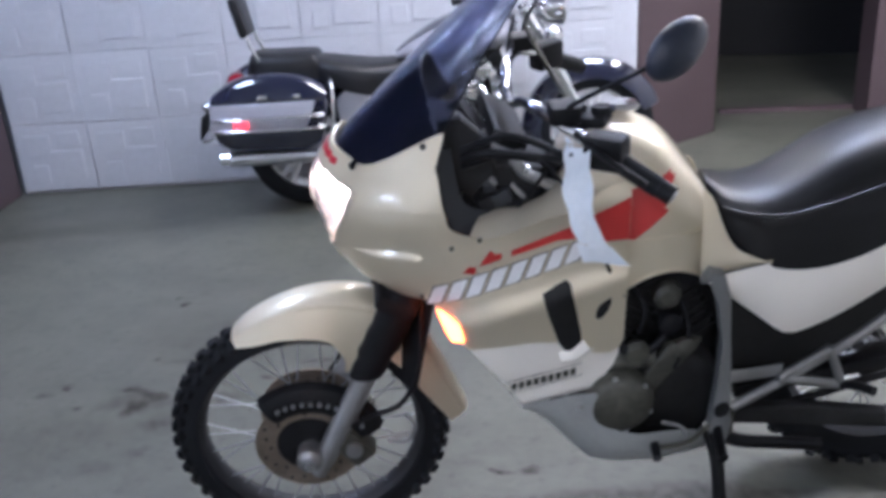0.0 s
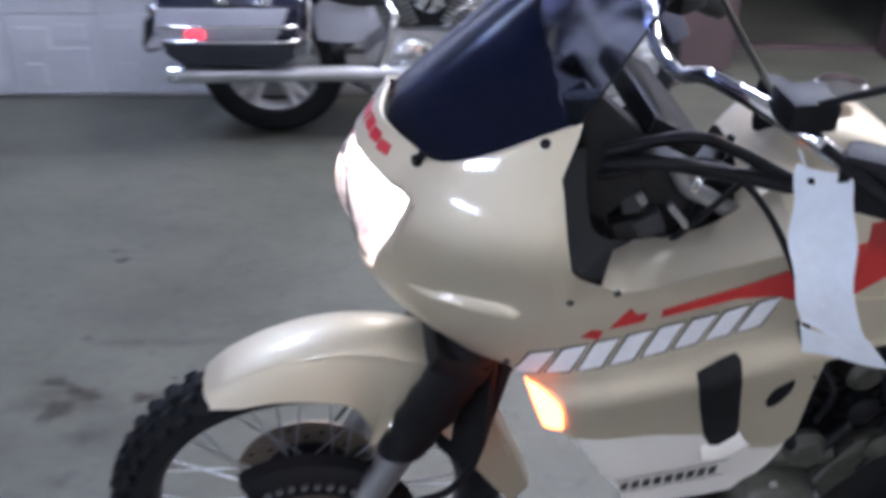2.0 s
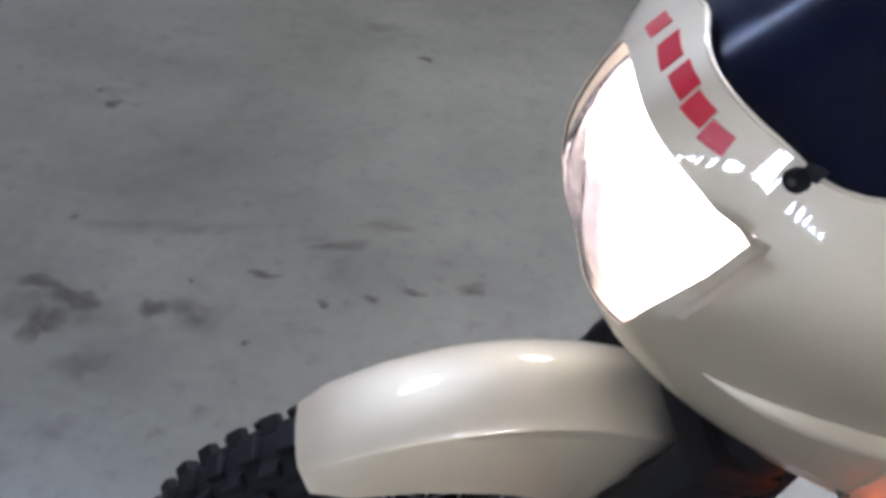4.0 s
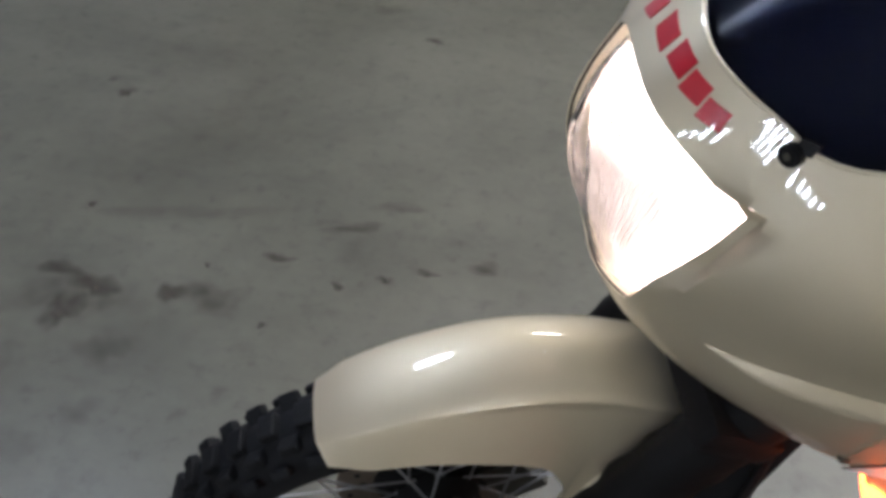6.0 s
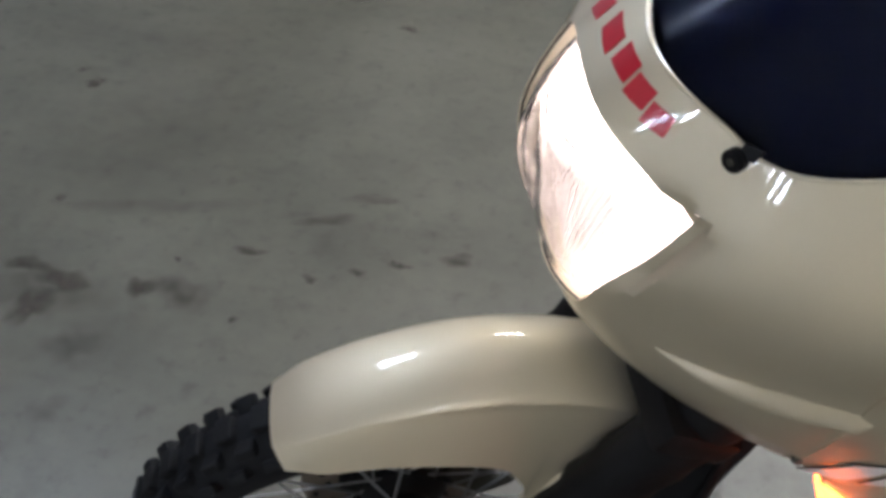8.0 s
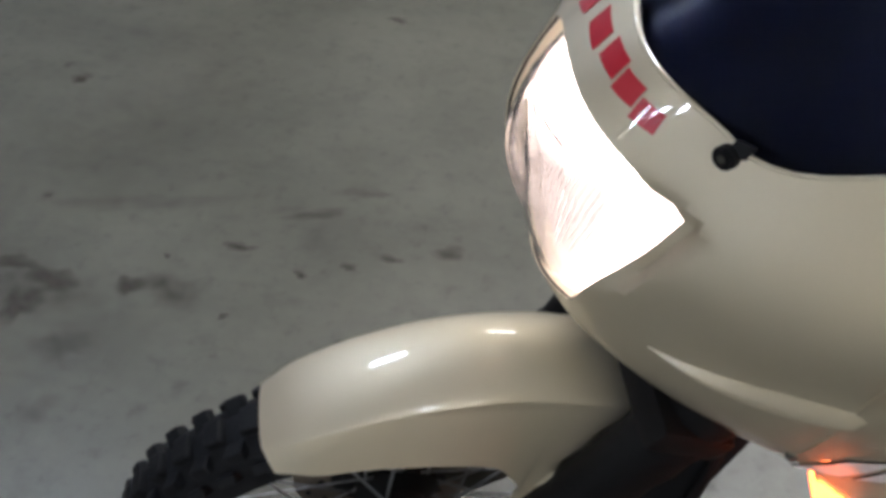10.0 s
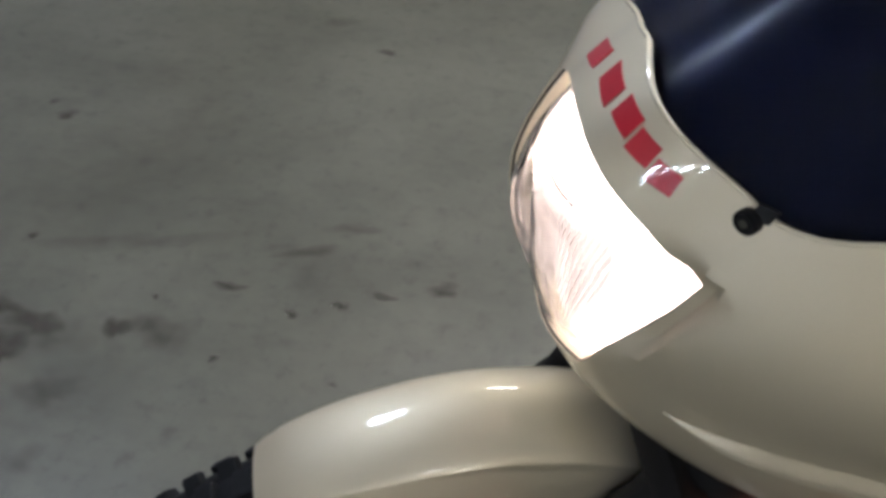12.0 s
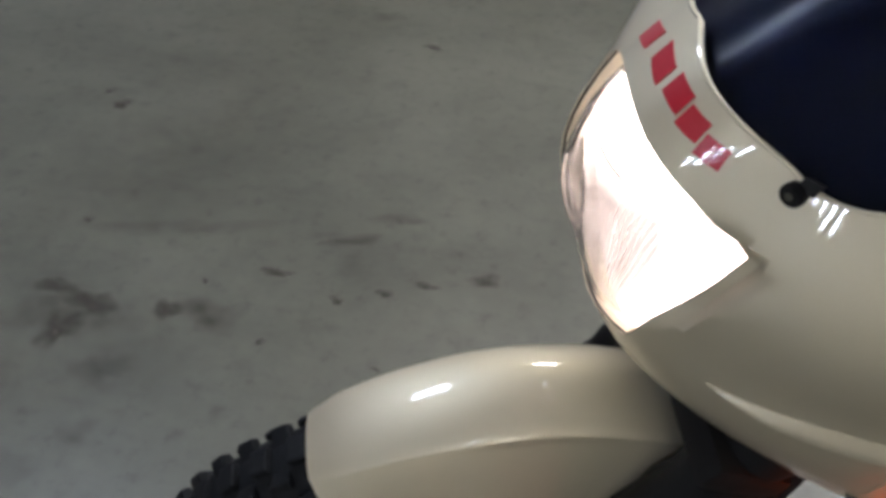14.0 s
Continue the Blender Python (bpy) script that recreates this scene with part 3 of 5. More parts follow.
            h = 0.0115 * math.sin(math.pi * min(1.0, 0.75 * f ** 1.3 + 0.01)) ** 0.9 * (1 - ease(0.93, 1.0, f))
            rows.append([cowl_point(t, 0.826 - 0.004 * f + h * q, o * min(1.0, h / 0.006)) for q, o in ((1.0, 0.0), (0.5, 0.0022), (0.0, 0.0044), (-0.5, 0.0062), (-0.8, 0.0062), (-1.0, 0.0))])
        part("cowl_flash", thick(sheet(rows), 0.002), PAINT, e, "pale teardrop ridge under the nose")
    return cowl


def lamp_ring(out):
    k = [j / 14 for j in range(-14, 15)]
    u = [j / 10 for j in range(1, 10)]
    return [lamp_point(c, 0, out) for c in k] + [lamp_point(1, f, out) for f in u] + [lamp_point(c, 1, out) for c in reversed(k)] + [lamp_point(-1, f, out) for f in reversed(u)]


def bike_side(e, s):
    """Side fairing, s = 1 on the left."""
    top = [(-0.70, 0.962), (-0.66, 0.955), (-0.636, 0.943), (-0.606, 0.915), (-0.53, 0.896), (-0.47, 0.872), (-0.424, 0.861), (-0.374, 0.874), (-0.352, 0.890), (-0.343, 0.910), (-0.338, 0.950), (-0.334, 1.03)]
    low = [(-0.705, 0.60), (-0.698, 0.56), (-0.687, 0.519), (-0.66, 0.478), (-0.642, 0.462), (-0.49, 0.432), (-0.472, 0.475), (-0.40, 0.578), (-0.34, 0.65), (-0.315, 0.705), (-0.27, 0.72)]
    n = 46
    xs = [-0.288 - 0.416 * k / n for k in range(n + 1)]
    seam = [(-0.705, 0.58), (-0.68, 0.555), (-0.64, 0.56), (-0.575, 0.60), (-0.50, 0.606), (-0.36, 0.596), (-0.30, 0.59)]
    upper, lower = [], []
    for x in xs:
        zt, zb = soft(x, top, 0.004), soft(x, low, 0.003)
        zs = max(zb, soft(x, seam, 0.004))
        upper.append([Vector((x, s * (flank(x, z) + 0.0008), z)) for z in (zs + (zt - zs) * k / 34 for k in range(35))])
        if zs > zb + 0.002:
            lower.append([Vector((x, s * (flank(x, z) - 0.0012), z)) for z in (zb + (zs - 0.0012 - zb) * k / 14 for k in range(15))])
    part("side_fairing", thick(sheet(upper), 0.0035), PAINT, e, "champagne pearl side fairing panel")
    part("lower_fairing", thick(sheet(lower), 0.0035), PALE, e, "silver-white lower fairing panel")
    # champagne sill sloping from the crease into the cockpit well
    inner = curve([(-0.412, 0.128, 0.889), (-0.440, 0.122, 0.894), (-0.483, 0.120, 0.900), (-0.525, 0.120, 0.915), (-0.557, 0.120, 0.938), (-0.600, 0.120, 0.972)], 5)
    rows = []
    for k, q in enumerate(inner):
        x = -0.390 - 0.225 * k / (len(inner) - 1)
        z = soft(x, top, 0.004) - 0.002
        a, b = Vector((x, s * (flank(x, z) - 0.001), z)), Vector((q.x, s * q.y, q.z))
        rows.append([a.lerp(b, j / 8) + Vector((0, 0, 0.006 * math.sin(math.pi * j / 8))) for j in range(9)])
    part("cockpit_sill", thick(sheet(rows), 0.003), PAINT, e, "champagne sill of the cockpit well")
    # the vent: a black duct mouth over a pale lip
    decal(e, "vent_mouth", VENT, ENGINE_DARK, "black air duct mouth", s, 0.0045, 11)
    bm = sheet([[Vector((x, s * flank(x, z), z)) for x, z in curve_xz([(-0.568, 0.572), (-0.590, 0.578), (-0.617, 0.602)], 6)]] +
               [[Vector((x, s * (flank(x, z) + 0.010), z)) for x, z in curve_xz([(-0.571, 0.562), (-0.596, 0.565), (-0.626, 0.590)], 6)]] +
               [[Vector((x, s * (flank(x, z) + 0.012), z)) for x, z in curve_xz([(-0.574, 0.552), (-0.603, 0.554), (-0.634, 0.580)], 6)]] +
               [[Vector((x, s * (flank(x, z) + 0.001), z)) for x, z in curve_xz([(-0.578, 0.540), (-0.608, 0.543), (-0.642, 0.572)], 6)]])
    part("vent_lip", thick(bm, 0.002), PALE, e, "raised pale lip under the vent")
    for x, z in ((-0.410, 0.860), (-0.356, 0.844), (-0.292, 0.722)):
        y = flank(x, z)
        part("fairing_bolt", lathe([(0, 0.004), (0.0035, 0.004), (0.005, 0.002), (0.005, -0.004)] if s > 0 else [(0, -0.004), (0.0035, -0.004), (0.005, -0.002), (0.005, 0.004)], (x, s * y, z), n=12), ENGINE, e, "small dark fairing bolt")
    # oval recess
    c = Vector((-0.657, 0, 0.678))
    oval = [(c.x + 0.011 * math.cos(a) * math.cos(0.45) - 0.028 * math.sin(a) * math.sin(0.45), c.z + 0.011 * math.cos(a) * math.sin(0.45) + 0.028 * math.sin(a) * math.cos(0.45)) for a in (k * math.pi / 10 for k in range(20))]
    y = flank(c.x, c.z)
    part("bolt_recess", prism(oval, s * (y - 0.01), s * (y + 0.0035)), BLACK, e, "dark oval bolt recess")


def curve_xz(pts, n):
    return [(q.x, q.z) for q in curve([(x, 0, z) for x, z in pts], n)]


def inside(x, z, poly):
    hit = False
    for (x0, z0), (x1, z1) in zip(poly, poly[1:] + poly[:1]):
        if (z0 > z) != (z1 > z) and x < x0 + (z - z0) * (x1 - x0) / (z1 - z0):
            hit = not hit
    return hit


VENT = [(-0.531, 0.727), (-0.560, 0.745), (-0.578, 0.754), (-0.587, 0.745), (-0.598, 0.692), (-0.612, 0.622), (-0.614, 0.598), (-0.592, 0.576), (-0.580, 0.578), (-0.566, 0.602), (-0.547, 0.664)]


def decal(e, name, outline, material, label="", s=1, out=0.0024, n=4):
    """A thin film cut to an outline of (x, z), laid on the fairing's flank."""
    bm = bmesh.new()
    vs = [bm.verts.new((x, 0, z)) for x, z in outline]
    f = bm.faces.new(vs)
    bmesh.ops.triangulate(bm, faces=[f])
    bmesh.ops.subdivide_edges(bm, edges=bm.edges[:], cuts=n, use_grid_fill=True)
    for v in bm.verts:
        v.co.y = s * (flank(v.co.x, v.co.z) + out)
    return part(name, bm, material, e, label)


def bike_lettering(e):
    # eight slanted pale blocks in place of the model's name
    x0, z0, x1, z1 = -0.298, 0.701, -0.610, 0.797
    ux, uz = (x1 - x0) / 8, (z1 - z0) / 8
    for k in range(8):
        bx, bz = x0 + ux * (k + 0.06), z0 + uz * (k + 0.06)
        cx, cz = ux * 0.76, uz * 0.76
        h = 0.050
        sx = -0.017
        g = 0.0022
        decal(e, "name_shadow", [(bx + g, bz - g), (bx + cx - g, bz + cz - g), (bx + cx + sx - g, bz + cz + h + g), (bx + sx + g, bz + h + g)], ENGINE, "dark outline behind the lettering", out=0.0016)
        decal(e, "name_block", [(bx, bz), (bx + cx, bz + cz), (bx + cx + sx, bz + cz + h), (bx + sx, bz + h)], WHITE_DECAL, "silver-white slanted block lettering")
    # red hand-painted flash above it
    decal(e, "red_flash", [(-0.375, 0.786), (-0.398, 0.781), (-0.402, 0.797), (-0.388, 0.800)], RED, "red paint flash")
    decal(e, "red_flash", [(-0.408, 0.800), (-0.450, 0.813), (-0.452, 0.828), (-0.436, 0.824), (-0.430, 0.836), (-0.420, 0.822)], RED, "red paint flash")
    decal(e, "red_flash", [(-0.470, 0.818), (-0.56, 0.845), (-0.61, 0.846), (-0.65, 0.832), (-0.703, 0.832), (-0.703, 0.930), (-0.64, 0.902), (-0.58, 0.872), (-0.47, 0.832)], RED, "red paint flash")
    # small maker's strip low on the panel, as bars
    for k in range(9):
        x = -0.470 - 0.0155 * k
        z = 0.478 + 0.0032 * k
        decal(e, "small_bar", [(x, z), (x - 0.011, z + 0.002), (x - 0.011, z + 0.021), (x, z + 0.019)], ENGINE, "thin grey bar of small print", out=0.002)
    for a, b in (((-0.462, 0.468), (-0.618, 0.501)), ((-0.462, 0.503), (-0.618, 0.536))):
        decal(e, "small_bar", [a, b, (b[0], b[1] + 0.002), (a[0], a[1] + 0.002)], ENGINE, "thin grey bar of small print", out=0.002)


def bike_screen(e):
    edge = math.acos(1 - 0.214 / DEEP) - radians(6)
    ths = [edge * k / 24 for k in range(-24, 25)]

    def at(t, zz, inset=0.0):
        p = cowl_point(t, screen_edge(t), -0.004 - inset)
        z = screen_edge(t) - 0.012
        rise = zz - z
        back = rise * (0.98 - 0.46 * (t / edge) ** 2) + 0.35 * rise * rise
        return Vector((p.x - back, p.y * (1 - 0.62 * rise), zz))

    rows = []
    for k in range(15):
        f = k / 14
        row = []
        for t in ths:
            z = screen_edge(t) - 0.012
            hi = 1.37 - 0.03 * (t / edge) ** 2 - 0.05 * abs(t / edge) ** 6
            row.append(at(t, z + (hi - z) * f))
        rows.append(row)
    part("windscreen", thick(sheet(rows), 0.003), SCREEN, e, "smoked blue see-through windscreen")
    # dark backing inside the foot of the screen
    corner = at(edge, screen_edge(edge)).x
    rows = []
    for k in range(13):
        row = []
        for t in ths:
            z = screen_edge(t) - 0.02
            top = z
            while top < 1.195 and at(t, top, 0.012).x > corner + 0.012 + 0.30 * (top - 1.05):
                top += 0.004
            row.append(at(t, z + (top - z) * k / 12, 0.012))
        rows.append(row)
    part("screen_backing", thick(sheet(rows), 0.002), NAVY, e, "dark navy backing behind the foot of the screen")
    rim = bmesh.new()
    full = [[at(t, screen_edge(t) - 0.012 + (1.37 - 0.03 * (t / edge) ** 2 - 0.05 * abs(t / edge) ** 6 - screen_edge(t) + 0.012) * k / 14) for t in ths] for k in range(15)]
    tube(full[-1], 0.0018, 6, rim, 1)
    tube([r[0] for r in full], 0.0018, 6, rim, 1)
    tube([r[-1] for r in full], 0.0018, 6, rim, 1)
    part("screen_trim", rim, BLACK, e, "thin dark screen edge")
    part("cowl_rim", tube([cowl_point(t, screen_edge(t), 0.0005) for t in ths], 0.0016, 6, smooth=1), PAINT, e, "bright rolled edge of the cowl")
    for s in (-1, 1):
        for t, z, r in ((radians(36.9), 0.9995, 0.0082), (radians(69.3), 1.050, 0.006)):
            p = cowl_point(s * t, z, -0.001)
            q = cowl_point(s * t, z, 0.004 if r > 0.008 else 0.002)
            d = (q - p).normalized()
            bm = tube([p, q], r, 16, smooth=1)
            tube([q, q + d * 0.0016], r * 0.8, 16, bm, 1)
            bolt = part("screen_bolt", bm, BLACK, e, "black screen bolt")
            if r > 0.008:
                tab = [[cowl_point(s * (t + radians(a)), z + b, 0.0035) for a in (-0.6, 1.0, 2.6)] for b in (0.004, 0.009, 0.013)]
                part("screen_tab", thick(sheet(tab), 0.003), BLACK, e, "black tab that holds the screen")
            part("bolt_socket", tube([q + d * 0.0012, q + d * 0.0021], r * 0.35, 6, smooth=1), ENGINE, bolt, "worn grey bolt socket")


def bike_fender(e):
    top = [(0.140, 0.634), (0.10, 0.663), (0.04, 0.693), (-0.03, 0.716), (-0.10, 0.724), (-0.17, 0.713), (-0.24, 0.672), (-0.30, 0.58), (-0.35, 0.46), (-0.385, 0.368)]
    c = curve([(x, 0, z) for x, z in top], 6)
    rows = []
    for i, q in enumerate(c):
        f = i / (len(c) - 1)
        d = (c[min(i + 1, len(c) - 1)] - c[max(i - 1, 0)]).normalized()
        nrm = Vector((-d.z, 0, d.x))
        if nrm.z < 0 and abs(nrm.z) > 0.2:
            nrm = -nrm
        if f > 0.5 and nrm.x > 0:
            nrm = -nrm
        w = interp(f, [(0, 0.050), (0.08, 0.060), (0.3, 0.068), (0.6, 0.070), (0.85, 0.064), (1, 0.055)])
        skirt = interp(f, [(0, 0.012), (0.1, 0.028), (0.3, 0.052), (0.42, 0.066), (0.5, 0.11), (0.56, 0.135), (0.62, 0.138), (0.67, 0.10), (0.72, 0.06), (0.8, 0.05), (1, 0.03)])
        fold = interp(f, [(0, 0.010), (0.2, 0.016), (0.36, 0.032), (0.47, 0.046), (0.55, 0.050), (0.7, 0.035), (1, 0.015)])
        row = []
        for side in (-1, 1):
            seg = []
            for y, drop in ((0.0, 0.0), (0.22, 0.03), (0.45, 0.13), (0.62, 0.28), (0.72, 0.42), (0.742, 0.49), (0.735, 0.58)):
                seg.append(q + Vector((0, side * w * y, 0)) - nrm * drop * fold)
            for k in (0.05, 0.3, 0.65, 1.0):
                seg.append(q + Vector((0, side * w * (0.735 + 0.36 * k ** 0.8), 0)) - nrm * (0.62 * fold + (skirt + 0.38 * fold) * k))
            row.append(seg)
        rows.append(list(reversed(row[0]))[:-1] + row[1])
    part("front_fender", thick(sheet(rows), 0.003), PAINT, e, "champagne front mudguard with folded side skirts")


def wheel(e, x, z, R, rim_r, half, name, knobs, spokes=36):
    prof = []
    for k in range(13):
        a = math.pi * (k / 12 - 0.5)
        prof.append((rim_r + (R - 0.008 - rim_r) * math.cos(a) ** 0.55 if 0 < k < 12 else rim_r, half * math.sin(a)))
    prof += [(rim_r - 0.004, half * 0.7), (rim_r - 0.004, -half * 0.7)]
    tyre = part(name + "_tyre", lathe(prof, (x, 0, z), n=72, closed=True), RUBBER, e, "black knobbly tyre")
    blocks = []
    for w, h, d in ((0.028, 0.022, 0.013), (0.020, 0.022, 0.012)):
        bm = box((0, 0, 0), (h, w, d), None, 0.003)
        me = bpy.data.meshes.new("tread_block")
        bm.to_mesh(me)
        bm.free()
        me.materials.append(RUBBER)
        blocks.append(me)
    for k in range(knobs):
        a = 2 * math.pi * k / knobs
        for y, tilt, off, m, r in ((0.0, 0, 0, 0, R - 0.006), (half * 0.60, 22, 0.5, 1, R - 0.0125), (-half * 0.60, -22, 0.5, 1, R - 0.0125), (half * 0.93, 50, 0, 1, R - 0.031), (-half * 0.93, -50, 0, 1, R - 0.031)):
            b = a + off * 2 * math.pi / knobs
            mm = Matrix.Translation((x, 0, z)) @ Matrix.Rotation(-b, 4, "Y") @ Matrix.Translation((0, y, 0)) @ Matrix.Translation((r, 0, 0)) @ Matrix.Rotation(radians(90), 4, "Y") @ Matrix.Rotation(radians(tilt), 4, "X")
            share("tread_block", blocks[m], tyre, mm)
    rim = part(name + "_rim", lathe([(rim_r + 0.004, 0.026), (rim_r - 0.002, 0.030), (rim_r - 0.012, 0.024), (rim_r - 0.018, 0.010), (rim_r - 0.018, -0.010), (rim_r - 0.012, -0.024), (rim_r - 0.002, -0.030), (rim_r + 0.004, -0.026)], (x, 0, z), n=64, closed=True), DARK_RIM, e, "dark anodised wheel rim")
    part(name + "_hub", lathe([(0.012, 0.075), (0.03, 0.07), (0.055, 0.045), (0.055, 0.035), (0.035, 0.02), (0.035, -0.02), (0.055, -0.035), (0.055, -0.045), (0.03, -0.07), (0.012, -0.075)], (x, 0, z), n=32), ENGINE_DARK, e, "dark wheel hub")
    for k in range(spokes):
        a = 2 * math.pi * k / spokes
        s = 1 if k % 2 else -1
        da = 0.42 if (k // 2) % 2 else -0.42
        p = Vector((x + 0.05 * math.cos(a + da * 1.7), s * 0.038, z + 0.05 * math.sin(a + da * 1.7)))
        q = Vector((x + (rim_r - 0.014) * math.cos(a), s * 0.006, z + (rim_r - 0.014) * math.sin(a)))
        part("spoke", tube([p, q], 0.0017, 5, smooth=1), STEEL, rim)
    return tyre


def bike_front_end(e):
    Z = 0.332
    wheel(e, -0.004, Z, 0.336, 0.272, 0.042, "front", 46)
    # brake discs with holes, carriers
    for s in (-1, 1):
        bm = lathe([(0.128, 0.0), (0.128, 0.004), (0.078, 0.004), (0.078, 0.0)], (0, s * 0.062, Z), n=48, closed=True)
        d = part("brake_disc", bm, BRASS, e, "worn brown-grey brake disc")
        for k in range(24):
            a = 2 * math.pi * k / 24
            r = 0.092 + 0.011 * (k % 3)
            part("disc_hole", lathe([(0.004, -0.0012), (0.004, 0.0056)], (r * math.cos(a), s * 0.062, Z + r * math.sin(a)), n=8), BLACK, d)
        part("disc_carrier", lathe([(0.080, 0.0015), (0.076, 0.006), (0.05, 0.010), (0.03, 0.012), (0.012, 0.012)], (0, s * 0.060, Z), n=32), BLACK, e, "black disc carrier")
    # black inner disc guard over the disc
    rows = []
    for k in range(19):
        a = radians(52 + 115 * k / 18)
        rows.append([Vector((r * math.cos(a) - 0.006, y, Z + r * math.sin(a))) for r, y in ((0.108, 0.085), (0.125, 0.094), (0.150, 0.092), (0.172, 0.080), (0.180, 0.060))])
    guard = part("disc_guard", thick(sheet(rows), 0.003), BLACK, e, "black perforated disc guard")
    for k in range(12):
        a = radians(64 + 90 * k / 11)
        part("guard_hole", lathe([(0.0055, -0.002), (0.0055, 0.004)], (0.140 * math.cos(a) - 0.006, 0.094, Z + 0.140 * math.sin(a)), n=8), STEEL, guard, "bright drilled hole")
    # fork
    up = Vector((-0.53, 0, 1.0)).normalized()
    for s in (-1, 1):
        base = Vector((-0.012, s * 0.087, 0.262))
        def at(h):
            return base + up * (h / up.z)
        bm = tube([at(0), at(0.05), at(0.10), at(0.285)], lambda f: 0.020 + 0.006 * min(1, f * 3), 18, smooth=4)
        part("fork_slider", bm, STEEL, e, "bare alloy fork slider")
        part("axle_clamp", lathe([(0.0, -0.028), (0.026, -0.028), (0.030, -0.02), (0.030, 0.022), (0.02, 0.03), (0.0, 0.03)], (0, s * 0.095, Z - 0.012), n=24), ALLOY, e, "alloy axle clamp")
        part("axle_nut", lathe([(0, 0), (0.014, 0), (0.014, 0.012), (0, 0.012)] if s > 0 else [(0, 0), (0.014, 0), (0.014, -0.012), (0, -0.012)], (0, s * 0.126, Z - 0.012), n=6), CHROME, e, "bright axle nut")
        gb = bmesh.new()
        rings = []
        for k in range(13):
            h = 0.275 + 0.27 * k / 12
            q = at(h)
            r = 0.036 + (0.003 if k % 2 else 0)
            rings.append([q + Vector((r * math.cos(a) * (1.25 if k > 2 else 1.1), r * 0.85 * math.sin(a), 0)) for a in (2 * math.pi * j / 20 for j in range(20))])
        sheet(rings, gb, True)
        part("fork_gaiter", thick(gb, 0.002), BLACK, e, "black fork gaiter")
        part("fork_stanchion", tube([at(0.27), at(0.72)], 0.0205, 14, smooth=1), CHROME, e)
        # caliper
        part("brake_caliper", box((-0.105, s * 0.075, 0.335), (0.065, 0.062, 0.10), None, 0.012, turn_y(35)), ENGINE, e, "cast brake caliper")
        part("caliper_piston", lathe([(0, 0), (0.019, 0), (0.019, 0.012), (0, 0.012)] if s > 0 else [(0, 0), (0.019, 0), (0.019, -0.012), (0, -0.012)], (-0.108, s * 0.104, 0.335), n=16), STEEL, e)
    # dark shield between the fork and the fairing
    rows = []
    for k in range(9):
        z = 0.50 + 0.235 * k / 8
        x = -0.20 - (z - 0.50) * 0.25
        rows.append([Vector((x - 0.085 * (abs(y) / 0.1) ** 2 * 0.6, y * (1 - 0.15 * k / 8), z)) for y in (-0.115, -0.10, -0.06, 0, 0.06, 0.10, 0.115)])
    part("fork_shield", thick(sheet(rows), 0.004), BLACK, e, "black fork shroud")
    part("lower_triple_clamp", box((-0.24, 0, 0.72), (0.09, 0.24, 0.035), None, 0.01, turn_y(-28)), BLACK, e)
    # hoses and cable
    part("brake_hose", tube([(-0.10, 0.10, 0.40), (-0.17, 0.115, 0.44), (-0.23, 0.12, 0.47), (-0.275, 0.115, 0.55), (-0.29, 0.10, 0.66), (-0.30, 0.07, 0.8)], 0.006, 8), BLACK, e, "black brake hose")
    part("speedo_cable", tube([(-0.02, -0.09, 0.38), (-0.12, -0.1, 0.52), (-0.22, -0.09, 0.7), (-0.30, -0.05, 0.9)], 0.004, 8), BLACK, e)
    part("hose_guide", tube([(-0.19, 0.118, 0.365), (-0.235, 0.12, 0.36), (-0.255, 0.118, 0.40), (-0.235, 0.116, 0.435)], 0.005, 8), STEEL, e)
    # radiator behind the wheel
    part("radiator", box((-0.49, 0, 0.60), (0.04, 0.24, 0.26), None, 0.006, turn_y(-14)), ENGINE_DARK, e, "black radiator core")


def bike_indicator(e, s):
    """Amber lens let flush into the fairing's leading edge, with a narrow face turned forward."""
    front = curve_xz([(-0.322, 0.688), (-0.330, 0.668), (-0.340, 0.645), (-0.350, 0.618)], 5)
    back = curve_xz([(-0.325, 0.690), (-0.350, 0.674), (-0.366, 0.655), (-0.373, 0.618)], 5)
    for name, material, deep, grow, label in (("indicator_lens", INDICATOR, 0.024, 0.0, "lit amber indicator lens"), ("indicator_base", BLACK, 0.028, 0.004, "black indicator base")):
        rows = []
        for (xa, za), (xb, zb) in zip(front, back):
            ya, yb = flank(xa, za), flank(xb, zb)
            lift = 0.004 if not grow else -0.004
            rows.append([Vector((xa - 0.010, s * (ya - deep - grow), za)), Vector((xa - 2 * grow, s * (ya - deep), za)), Vector((xa + 0.004 - 2 * grow, s * (ya - 0.006), za)),
                         Vector((xa, s * (ya + lift), za)), Vector(((xa + xb) / 2, s * (flank((xa + xb) / 2, (za + zb) / 2) + lift + 0.001), (za + zb) / 2)), Vector((xb - grow, s * (yb + lift), zb)), Vector((xb - grow, s * (yb - 0.010), zb))])
        part(name, thick(sheet(rows), 0.002), material, e, label)


